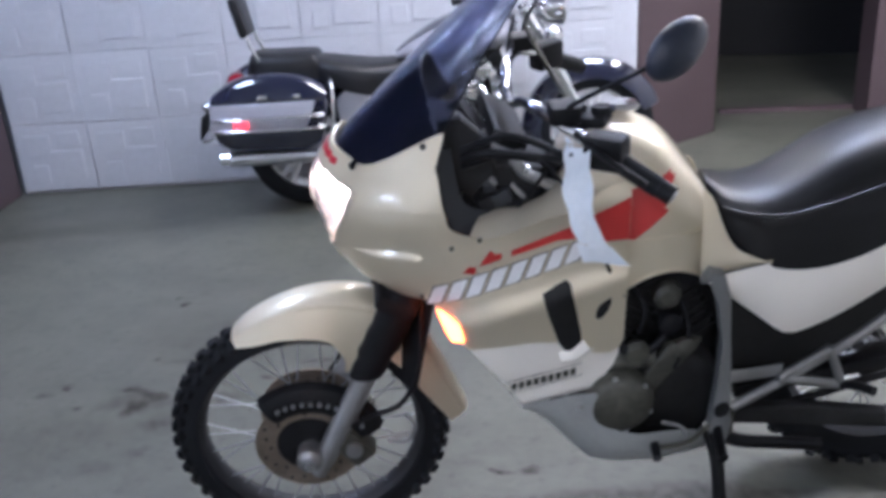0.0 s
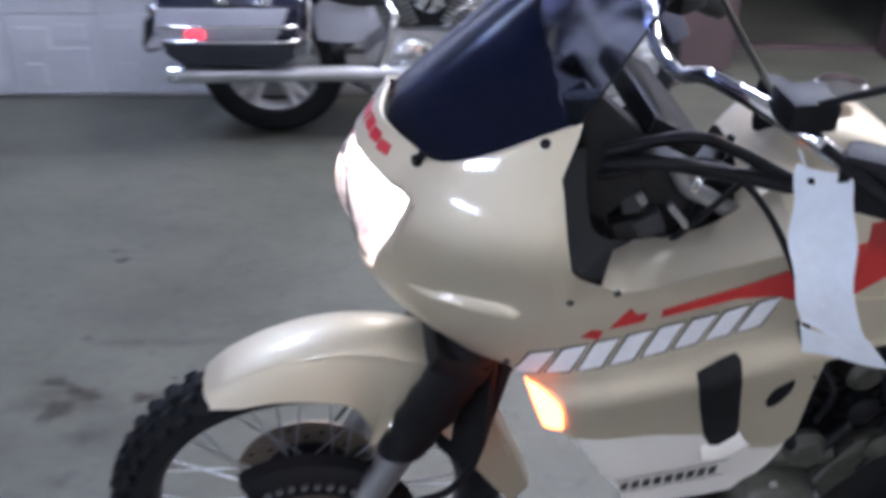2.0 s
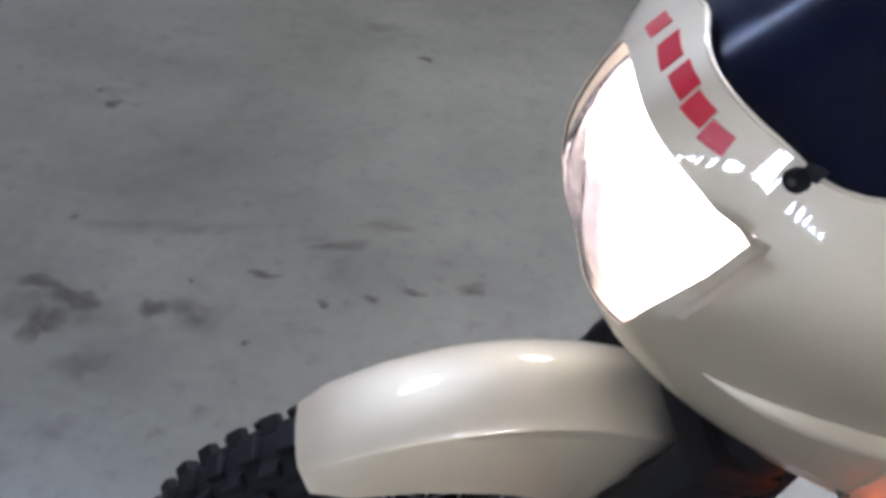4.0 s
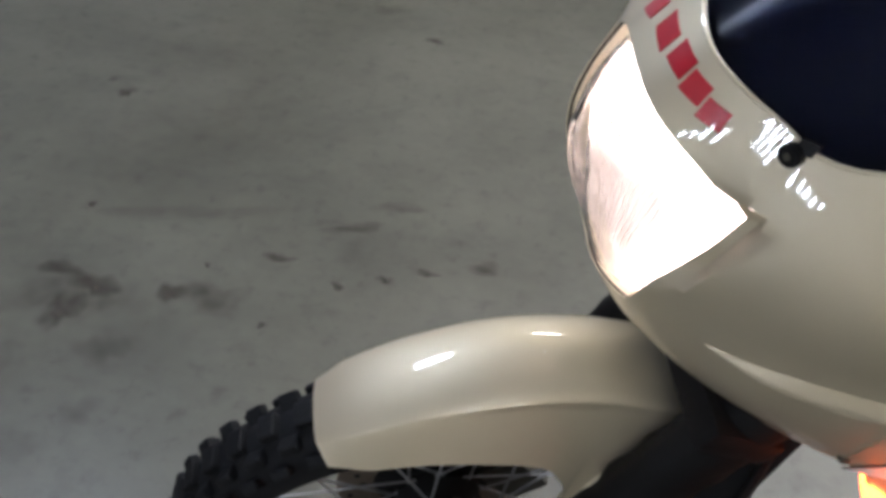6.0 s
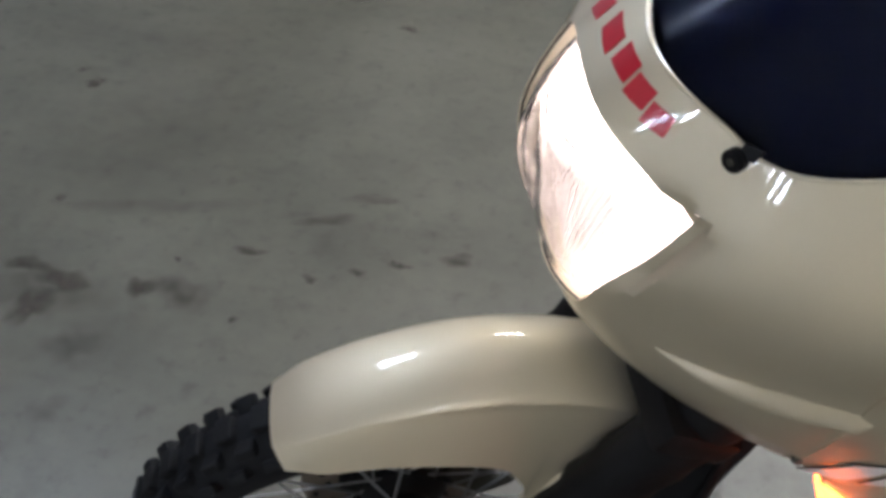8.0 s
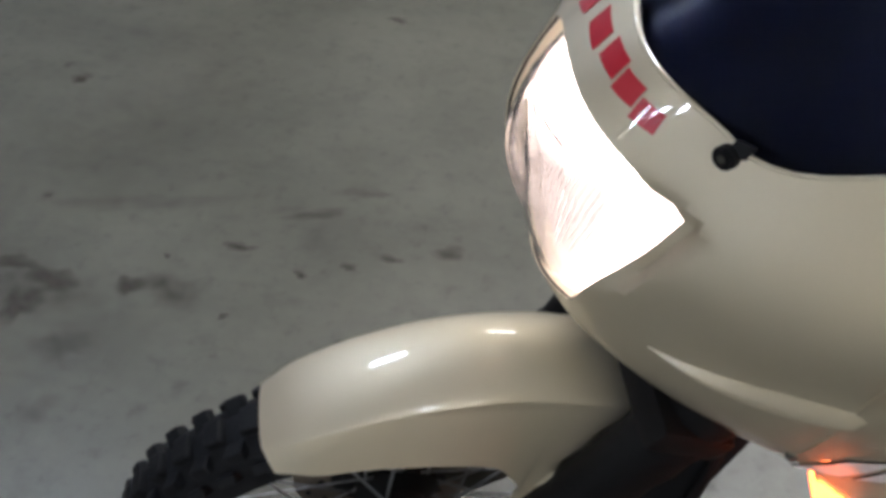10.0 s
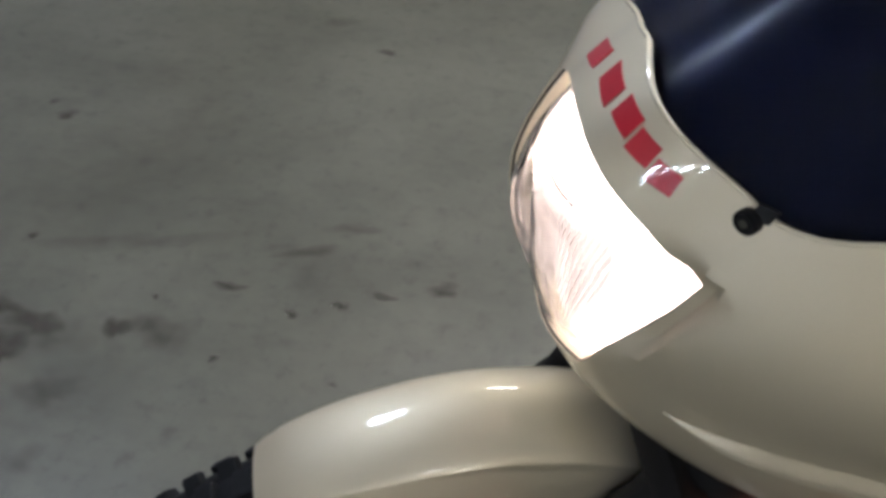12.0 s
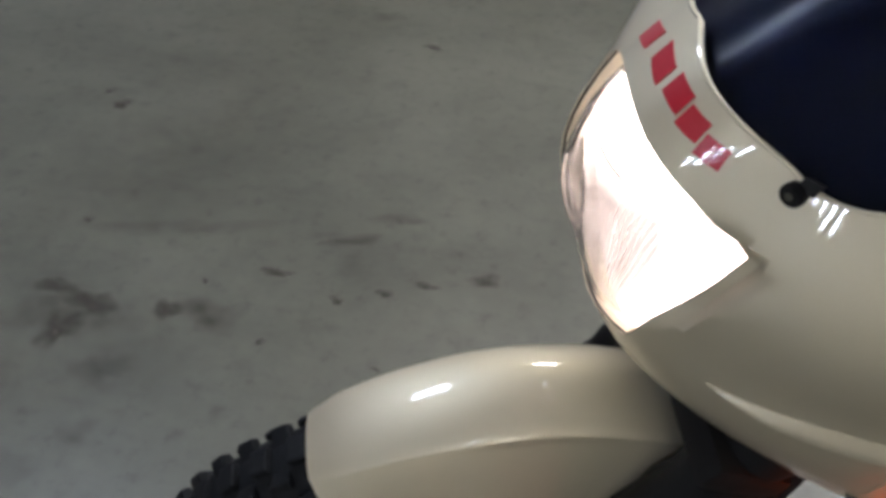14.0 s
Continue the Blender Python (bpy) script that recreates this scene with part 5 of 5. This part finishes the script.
    part("bar_cable", tube([(-0.40, 0.15, 1.085), (-0.474, 0.19, 1.122), (-0.529, 0.20, 1.109), (-0.60, 0.22, 1.075)], 0.0075, 10), BLACK, e, "thick black control cable")
    part("bar_cable", tube([(-0.40, 0.15, 1.07), (-0.45, 0.19, 1.090), (-0.508, 0.20, 1.083), (-0.60, 0.22, 1.07)], 0.0095, 10), BLACK, e, "thick black control cable")
    part("bar_cable", tube([(-0.40, 0.13, 1.04), (-0.47, 0.17, 1.075), (-0.53, 0.19, 1.070), (-0.60, 0.21, 1.06)], 0.006, 10), BLACK, e, "thick black control cable")
    # loom and cables in the cockpit well
    rng = random.Random(9)
    for k in range(7):
        y = rng.uniform(0.02, 0.12)
        a = Vector((-0.36 - rng.uniform(0, 0.06), y, 0.98 - rng.uniform(0, 0.10)))
        b = Vector((-0.44 - rng.uniform(0, 0.06), y + rng.uniform(-0.05, 0.03), 0.86 + rng.uniform(0, 0.06)))
        c = Vector((-0.54 - rng.uniform(0, 0.06), y + rng.uniform(-0.05, 0.05), 0.96 + rng.uniform(0, 0.06)))
        part("cable", tube([a, b, c], rng.choice((0.0045, 0.006, 0.009)), 8), BLACK, e)
    part("coolant_pipe", tube([(-0.475, 0.105, 0.995), (-0.495, 0.108, 0.965), (-0.525, 0.108, 0.948), (-0.560, 0.100, 0.925)], 0.012, 12), ALLOY, e, "bent dull silver pipe")
    part("relay_box", box((-0.452, 0.112, 0.915), (0.036, 0.03, 0.030), None, 0.005, turn_y(28)), LINER, e, "small grey relay box")
    part("relay_box", box((-0.425, 0.108, 0.945), (0.024, 0.03, 0.028), None, 0.004, turn_y(15)), LINER, e, "small grey relay box")
    part("loom_clip", box((-0.500, 0.118, 0.975), (0.012, 0.02, 0.020), None, 0.003, turn_y(-20)), CHROME, e, "bright metal clip")
    part("clutch_cable", tube([(-0.47, 0.15, 1.02), (-0.50, 0.19, 1.035), (-0.54, 0.215, 1.01), (-0.585, 0.225, 0.95), (-0.63, 0.215, 0.86), (-0.665, 0.195, 0.775)], 0.0042, 8), BLACK, e, "black clutch cable")
    for a, b, w in (((-0.47, 0.13, 0.950), (-0.50, 0.13, 0.915), 0.009), ((-0.43, 0.13, 0.965), (-0.440, 0.13, 0.950), 0.010)):
        part("bracket", box((Vector(a) + Vector(b)) / 2, (w, 0.012, (Vector(a) - Vector(b)).length), None, 0.003, turn_y(math.degrees(math.atan2(a[0] - b[0], a[2] - b[2])))), ALLOY, e, "bare metal bracket")


def paper_tag():
    e = thing("paper_tag", BIKE @ STEER, "creased pale paper tag hanging from the handlebar", "tag")
    left = [(-0.578, 0.250, 1.118), (-0.572, 0.272, 1.085), (-0.566, 0.300, 1.045), (-0.571, 0.325, 1.000), (-0.582, 0.335, 0.962)]
    right = [(-0.607, 0.305, 1.130), (-0.606, 0.340, 1.092), (-0.606, 0.365, 1.047), (-0.616, 0.380, 1.000), (-0.638, 0.385, 0.970)]
    a, b = curve(left, 6), curve(right, 6)
    rows = []
    for k, (p, q) in enumerate(zip(a, b)):
        f = k / (len(a) - 1)
        across = (q - p).cross(Vector((0, 0, 1))).normalized()
        rows.append([p.lerp(q, j / 10) + across * (0.003 * math.sin(j / 10 * 5 + f * 5) * (0.3 + f) + 0.003 * math.sin(f * 17 + j * 0.5)) for j in range(11)])
    part("sheet", thick(sheet(rows), 0.0008), PAPER, e, "pale blue-white creased paper")
    fold = [[a[-1].lerp(b[-1], j / 6) + Vector((-0.012 * f - 0.003 * j * f, 0.003 * math.sin(j + 3 * f), -0.040 * f + 0.001 * j * f)) for j in range(7)] for f in (0, 0.25, 0.5, 0.75, 1)]
    part("folded_end", thick(sheet(fold), 0.0008), PAPER, e)
    hole = rows[2][3]
    part("punched_hole", ball(hole, (0.004, 0.004, 0.004), None, 12), BLACK, e, "dark punched hole")
    part("tie", tube([hole, hole + Vector((0.004, -0.03, 0.02)), hole + Vector((-0.01, -0.04, 0.0)), hole], 0.0015, 6), PAPER, e)


def lit_bowl():
    """A reflector lit by its bulb: full glare from the bowl, a warm sheen low in front of it."""
    m = glow("lit_headlight_reflector", (1.0, 0.80, 0.68), 1.0, (0.25, 0.22, 0.2))
    nt = m.node_tree
    co = nt.nodes.new("ShaderNodeTexCoord")
    sep = nt.nodes.new("ShaderNodeSeparateXYZ")
    slant = nt.nodes.new("ShaderNodeMath")
    slant.operation = "MULTIPLY_ADD"
    slant.inputs[1].default_value = 1.2
    mr = nt.nodes.new("ShaderNodeMapRange")
    mr.interpolation_type = "SMOOTHSTEP"
    mr.inputs["From Min"].default_value, mr.inputs["From Max"].default_value = 0.880, 0.935
    mr.inputs["To Min"].default_value, mr.inputs["To Max"].default_value = 0.60, 6.0
    nt.links.new(co.outputs["Object"], sep.inputs[0])
    nt.links.new(sep.outputs["Y"], slant.inputs[0])
    nt.links.new(sep.outputs["Z"], slant.inputs[2])
    nt.links.new(slant.outputs[0], mr.inputs["Value"])
    nt.links.new(mr.outputs["Result"], nt.nodes["Principled BSDF"].inputs["Emission Strength"])
    return m


BULB_BOWL = lit_bowl()
FLUTE = glass("ribbed_headlight_glass", (0.95, 0.93, 0.9), 0.05, 1.3)
DARK_RIM = mat("dark_anodised_rim", (0.022, 0.022, 0.024), 0.5, 0.0, 120, 0.1, 0.08, 8, 0.3)
PALE = paint("silver_white_paint", (0.86, 0.82, 0.73), 0.42, 0.1, 0.8)
NAVY = mat("navy_backing_plastic", (0.012, 0.014, 0.036), 0.45, 0, 200, 0.1, 0.05, 4, 0.15)
LINER = mat("dark_grey_liner_plastic", (0.026, 0.028, 0.031), 0.5, 0, 200, 0.1, 0.15, 4, 0.15)
BLUE_PLASTIC = mat("dark_blue_black_plastic", (0.022, 0.028, 0.045), 0.4, 0, 200, 0.15, 0.15, 5, 0.2)
bike = thing("touring_motorcycle", BIKE, "champagne pearl touring motorcycle with smoked screen on its side stand", "motorcycle")
bike_cowl(bike)
for s in (1, -1):
    bike_side(bike, s)
    bike_indicator(bike, s)
bike_lettering(bike)
bike_screen(bike)
bike_fender(bike)
bike_front_end(bike)
bike_tank_seat(bike)
bike_engine(bike)
bike_cockpit(bike)
settle(bike)
paper_tag()

# ---- the cruiser by the wall ----
CRUISER = pose(-1.084, 5.003, 0, 0, 0, 13.26) @ pose(0, 0, 0, 2, 0, 0)


def cruiser():
    e = thing("cruiser_motorcycle", CRUISER, "midnight blue and silver cruiser motorcycle with hard saddlebags and chrome", "motorcycle")
    WB = 1.60

    def fat_wheel(x, R, r, half, name):
        prof = []
        for k in range(13):
            a = math.pi * (k / 12 - 0.5)
            prof.append((r + (R - r) * max(0.0, math.cos(a)) ** 0.45, half * math.sin(a)))
        prof += [(r - 0.005, half * 0.7), (r - 0.005, -half * 0.7)]
        part(name + "_tyre", lathe(prof, (x, 0, R), n=56, closed=True), RUBBER, e, "black road tyre")
        part(name + "_rim", lathe([(r + 0.002, 0.05), (r - 0.012, 0.052), (r - 0.022, 0.03), (r - 0.022, -0.03), (r - 0.012, -0.052), (r + 0.002, -0.05)], (x, 0, R), n=48, closed=True), BRIGHT_ALLOY, e, "polished alloy rim")
        part(name + "_hub", lathe([(0, 0.07), (0.045, 0.07), (0.06, 0.05), (0.06, -0.05), (0.045, -0.07), (0, -0.07)], (x, 0, R), n=28), STEEL, e)
        for k in range(5):
            a = 2 * math.pi * k / 5 + 0.3
            for d in (-0.16, 0.16):
                p = Vector((x + 0.05 * math.cos(a), -0.045, R + 0.05 * math.sin(a)))
                q = Vector((x + (r - 0.015) * math.cos(a + d), -0.045, R + (r - 0.015) * math.sin(a + d)))
                part("wheel_spoke", tube([p, q], 0.015, 8, smooth=1), BRIGHT_ALLOY, e, "polished cast spoke")

    fat_wheel(0.085, 0.325, 0.218, 0.075, "rear")
    fat_wheel(WB, 0.33, 0.225, 0.065, "front")
    # rear and front mudguards
    for (cx, R, a0, a1, w, name) in ((0.085, 0.37, 10, 150, 0.105, "rear_fender"), (WB, 0.375, 20, 190, 0.085, "front_fender")):
        rows = []
        for k in range(25):
            a = radians(a0 + (a1 - a0) * k / 24)
            cz = 0.33 if cx > 1 else 0.345
            rows.append([Vector((cx + (R - 0.10 * abs(q) ** 3) * math.cos(a), w * q, cz + (R - 0.10 * abs(q) ** 3) * math.sin(a))) for q in (-1, -0.92, -0.75, -0.4, 0, 0.4, 0.75, 0.92, 1)])
        part(name, thick(sheet(rows), 0.003), BLUE_PAINT, e, "glossy midnight blue mudguard")
    # saddlebags
    for s in (-1, 1):
        ys, yo = s * 0.14, s * 0.33
        body = [(-0.315, 0.50), (-0.30, 0.45), (-0.24, 0.41), (0.14, 0.40), (0.21, 0.43), (0.255, 0.60), (0.25, 0.66), (-0.30, 0.66)]
        part("saddlebag_body", prism(body, ys, yo, None, 0.022), BLUE_PAINT, e, "glossy midnight blue hard saddlebag")
        part("saddlebag_side", prism([(-0.318, 0.505), (-0.318, 0.645), (0.205, 0.645), (0.17, 0.56), (0.14, 0.505)], yo - s * 0.02, yo + s * 0.006, None, 0.006), SILVER_PAINT, e, "silver grey saddlebag flank")
        rows = []
        for k in range(21):
            x = -0.31 + 0.57 * k / 20
            h = 0.085 * (1 - (abs(k / 10 - 1)) ** 2.6) + 0.03
            rows.append([Vector((x, ys + (yo - ys) * q, 0.655 + h * (1 - abs(2 * q - 1) ** 3.5))) for q in [j / 10 for j in range(11)]])
        part("saddlebag_lid", sheet(rows), BLUE_PAINT, e, "domed midnight blue saddlebag lid")
        for z in (0.575, 0.515):
            part("bag_rail", tube([(-0.31, s * 0.335, z), (-0.2, s * 0.352, z), (0.15, s * 0.352, z), (0.24, s * 0.33, z)], 0.008, 10), CHROME, e, "chrome saddlebag rail")
        part("side_marker", box((-0.17, s * 0.342, 0.545), (0.075, 0.014, 0.034), None, 0.005), REDLENS, e, "glowing red side marker")
        part("bag_latch", box((-0.05, s * 0.335, 0.672), (0.05, 0.012, 0.022), None, 0.004), CHROME, e, "chrome latch")
        part("bag_latch", box((0.12, s * 0.335, 0.672), (0.04, 0.012, 0.022), None, 0.004), CHROME, e, "chrome latch")
        part("guard_bar", tube([(0.27, s * 0.2, 0.72), (0.285, s * 0.30, 0.70), (0.285, s * 0.33, 0.58), (0.27, s * 0.33, 0.47), (0.26, s * 0.2, 0.42)], 0.010, 10), CHROME, e, "chrome saddlebag guard bar")
        part("silencer", tube([(-0.28, s * 0.20, 0.335), (0.2, s * 0.20, 0.335), (0.75, s * 0.19, 0.33)], lambda f: 0.042 - 0.01 * f, 18), STEEL, e, "long dulled chrome silencer")
        part("silencer_tip", tube([(-0.33, s * 0.20, 0.335), (-0.27, s * 0.20, 0.335)], 0.038, 18, smooth=1), CHROME, e)
        part("indicator_stalk", tube([(-0.26, s * 0.10, 0.61), (-0.335, s * 0.20, 0.612)], 0.008, 8, smooth=1), CHROME, e)
        part("indicator_lamp", ball((-0.345, s * 0.22, 0.615), (0.035, 0.03, 0.028)), CHROME, e, "chrome indicator lamp")
    part("tail_lamp", ball((-0.235, -0.02, 0.685), (0.055, 0.085, 0.06)), DARKRED, e, "dark red tail lamp")
    part("tail_bumper", tube([(-0.30, -0.16, 0.45), (-0.42, -0.15, 0.42), (-0.45, 0, 0.415), (-0.42, 0.15, 0.42), (-0.30, 0.16, 0.45)], 0.010, 10), CHROME, e, "chrome tail bumper bar")
    part("rear_plate_holder", box((-0.44, 0, 0.47), (0.01, 0.18, 0.12), None, 0.003, turn_y(12)), BLACK, e, "dark plate holder")
    # seats
    for st, nm, lab in (([(-0.15, 0.80, 0.73, 0.09), (-0.12, 0.838, 0.725, 0.12), (0.0, 0.838, 0.72, 0.135), (0.14, 0.835, 0.71, 0.13), (0.20, 0.825, 0.70, 0.12), (0.22, 0.76, 0.69, 0.11)], "passenger_seat", "black padded pillion seat"),
                        ([(0.19, 0.80, 0.70, 0.11), (0.26, 0.792, 0.67, 0.15), (0.38, 0.770, 0.63, 0.17), (0.50, 0.758, 0.61, 0.16), (0.62, 0.762, 0.62, 0.12), (0.74, 0.775, 0.65, 0.07), (0.78, 0.74, 0.67, 0.05)], "rider_seat", "black dished rider seat")):
        rows = []
        for p, q in zip(curve([t[:3] for t in st], 4), curve([(t[0], t[3], 0) for t in st], 4)):
            ring = []
            for k in range(17):
                a = math.pi * k / 16
                y, h = -math.cos(a), math.sin(a)
                ring.append(Vector((p.x, q.y * abs(y) ** 0.5 * (1 if y > 0 else -1), p.z + (p.y - p.z) * h ** 0.45)))
            rows.append(ring)
        part(nm, sheet(rows), VINYL, e, lab)
    # backrest
    for s in (-1, 1):
        part("backrest_bar", tube([(0.05, s * 0.11, 0.60), (-0.07, s * 0.11, 0.78), (-0.125, s * 0.10, 0.90), (-0.155, s * 0.08, 1.04), (-0.18, 0, 1.12)], 0.009, 10), CHROME, e, "chrome backrest bar")
    part("backrest_pad", box((-0.165, 0, 1.02), (0.05, 0.22, 0.20), None, 0.02, turn_y(-12)), VINYL, e, "black backrest pad")
    # tank, engine
    rows = []
    for p in curve([(0.60, 0.80, 0.06), (0.68, 0.86, 0.12), (0.80, 0.93, 0.16), (0.95, 0.985, 0.18), (1.08, 0.99, 0.165), (1.18, 0.95, 0.11), (1.22, 0.90, 0.05)], 5):
        x, zt, w = p.x, p.y, p.z
        zb = 0.76 + 0.04 * (x - 0.6)
        rows.append([Vector((x, w * math.cos(a), zb + (zt - zb) * (0.42 + 0.58 * math.sin(a)) if a < math.pi and a > 0 else zb + (zt - zb) * (0.42 + 0.42 * math.sin(a)))) for a in (2 * math.pi * k / 28 for k in range(28))])
    part("fuel_tank", sheet(rows, close_u=True), SILVER_PAINT, e, "silver grey teardrop tank")
    rows2 = [[Vector((q.x, q.y * 1.012, q.z + 0.004)) for q in r[4:11]] for r in rows]
    part("tank_top_panel", thick(sheet(rows2), 0.002), BLUE_PAINT, e, "midnight blue tank top panel")
    part("tank_badge", box((0.92, -0.182, 0.86), (0.10, 0.006, 0.028), None, 0.002, turn_y(-8)), CHROME, e, "plain chrome tank badge")
    part("crankcase", prism([(0.52, 0.22), (0.50, 0.40), (0.62, 0.50), (0.98, 0.50), (1.06, 0.40), (1.03, 0.22)], -0.13, 0.13, None, 0.02), ALLOY, e, "dark alloy crankcase")
    part("clutch_cover", lathe([(0.11, 0.0), (0.105, -0.03), (0.07, -0.045), (0, -0.048)], (0.72, -0.13, 0.37), n=32), CHROME, e, "round chrome clutch cover")
    part("timing_cover", lathe([(0.075, 0.0), (0.07, -0.025), (0.04, -0.035), (0, -0.036)], (0.93, -0.13, 0.37), n=28), CHROME, e, "round chrome timing cover")
    for x, tilt in ((0.66, 24), (0.90, -24)):
        up = Vector((math.sin(radians(-tilt)), 0, math.cos(radians(tilt))))
        for k in range(9):
            c = Vector((x, 0, 0.50)) + up * (0.022 * k)
            part("cylinder_fin", box(c, (0.15, 0.19, 0.009), None, 0.002, turn_y(-tilt)), ALLOY, e)
        c = Vector((x, 0, 0.50)) + up * 0.215
        part("rocker_cover", box(c, (0.15, 0.18, 0.06), None, 0.02, turn_y(-tilt)), CHROME, e, "chrome rocker cover")
        part("header_pipe", tube([c + Vector((0, -0.09, -0.05)), c + Vector((0.05, -0.17, -0.12)), c + Vector((0.02, -0.19, -0.27)), (0.55, -0.195, 0.335)], 0.021, 12), CHROME, e, "chrome exhaust header")
    part("air_cleaner", lathe([(0.08, 0.0), (0.085, -0.03), (0.06, -0.055), (0, -0.06)], (0.78, -0.10, 0.66), n=32), CHROME, e, "round chrome air cleaner")
    # black block for the shade between the cylinders and the steering head
    part("inner_engine", prism([(0.58, 0.48), (0.60, 0.76), (0.95, 0.78), (1.12, 0.80), (1.17, 0.66), (1.13, 0.42), (1.02, 0.36)], -0.06, 0.06, None, 0.015), ENGINE_DARK, e, "black block for the shade inside the engine and frame")
    part("radiator", box((1.12, 0, 0.55), (0.05, 0.24, 0.30), None, 0.01, turn_y(-10)), ENGINE_DARK, e, "slim black radiator")
    part("radiator_cover", box((1.10, -0.125, 0.56), (0.045, 0.02, 0.28), None, 0.008, turn_y(-10)), CHROME, e, "chrome radiator side cover")
    part("horn_cover", lathe([(0.055, 0.0), (0.05, -0.02), (0.03, -0.032), (0, -0.035)], (1.03, -0.11, 0.70), n=24), CHROME, e, "round chrome horn cover")
    part("regulator_cover", box((0.98, -0.12, 0.58), (0.07, 0.03, 0.05), None, 0.01), CHROME, e, "small chrome cover")
    for pts, r in (([(0.70, -0.12, 0.70), (0.80, -0.15, 0.73), (0.92, -0.13, 0.71), (1.02, -0.10, 0.74)], 0.010), ([(0.84, -0.13, 0.52), (0.90, -0.17, 0.60), (1.00, -0.15, 0.64)], 0.012), ([(1.00, -0.13, 0.48), (1.06, -0.15, 0.52), (1.15, -0.08, 0.72)], 0.009)):
        part("coolant_pipe", tube(pts, r, 10), CHROME, e, "bent chrome pipe")
    for pts in ([(0.72, -0.10, 0.76), (0.78, -0.16, 0.66), (0.74, -0.15, 0.56)], [(1.18, -0.05, 0.90), (1.10, -0.14, 0.78), (0.98, -0.14, 0.70)], [(1.20, -0.08, 0.95), (1.16, -0.15, 0.80), (1.14, -0.12, 0.62)]):
        part("wiring_loom", tube(pts, 0.008, 8), BLACK, e, "black wiring loom")
    part("side_cover", prism([(0.30, 0.46), (0.29, 0.60), (0.40, 0.66), (0.52, 0.62), (0.50, 0.46)], -0.15, -0.12, None, 0.012, 3), SILVER_PAINT, e, "silver side cover")
    part("frame_cradle", tube([(0.35, -0.10, 0.32), (0.6, -0.10, 0.20), (1.02, -0.10, 0.20), (1.12, -0.05, 0.45), (1.20, 0, 0.86)], 0.017, 10), BLUE_PAINT, e)
    part("crash_bar", tube([(1.08, -0.05, 0.62), (1.10, -0.25, 0.60), (1.10, -0.33, 0.42), (1.06, -0.25, 0.26), (1.03, -0.08, 0.24)], 0.013, 10), CHROME, e, "chrome engine guard bar")
    part("floorboard", box((0.78, -0.25, 0.27), (0.30, 0.10, 0.02), None, 0.008), BLACK, e, "black rubber floorboard")
    # fork, bars, lamp
    for s in (-1, 1):
        part("fork_leg", tube([(WB - 0.01, s * 0.10, 0.33), (WB - 0.16, s * 0.10, 0.62)], 0.030, 14, smooth=1), CHROME, e, "chrome fork leg")
        part("fork_shroud", tube([(WB - 0.15, s * 0.10, 0.60), (WB - 0.35, s * 0.10, 0.98)], 0.034, 14, smooth=1), CHROME, e, "chrome fork shroud")
        part("fork_brace", tube([(1.28, s * 0.05, 0.95), (1.40, s * 0.12, 0.70), (WB - 0.05, s * 0.10, 0.45)], 0.012, 10), STEEL, e)
        part("handlebar", tube([(1.24, 0, 1.04), (1.20, s * 0.12, 1.10), (1.12, s * 0.30, 1.14), (0.98, s * 0.42, 1.10)], 0.013, 10), CHROME, e, "wide chrome handlebar")
        part("grip", tube([(1.0, s * 0.41, 1.105), (0.90, s * 0.46, 1.085)], 0.018, 12, smooth=1), RUBBER, e)
        part("passing_lamp", ball((1.38, s * 0.20, 0.86), (0.05, 0.06, 0.06)), CHROME, e, "chrome passing lamp")
    part("front_brake_disc", lathe([(0.14, 0), (0.14, 0.005), (0.08, 0.005), (0.08, 0)], (WB, -0.075, 0.33), n=36, closed=True), STEEL, e)
    part("front_caliper", box((WB - 0.11, -0.085, 0.36), (0.06, 0.05, 0.10), None, 0.012), CHROME, e)
    part("headlight_shell", lathe([(0, -0.09), (0.05, -0.08), (0.09, -0.03), (0.1, 0.05), (0.09, 0.06), (0, 0.06)], (1.40, 0, 0.97), "X", 28), CHROME, e, "chrome headlight shell")
    part("axle_cover", lathe([(0, -0.02), (0.03, -0.02), (0.035, 0.02), (0, 0.02)], (0.085, -0.13, 0.325), n=20), CHROME, e)
    part("shock", tube([(-0.02, -0.13, 0.36), (0.18, -0.13, 0.62)], 0.026, 12, smooth=1), CHROME, e, "chrome shock absorber")
    return e


cruiser()
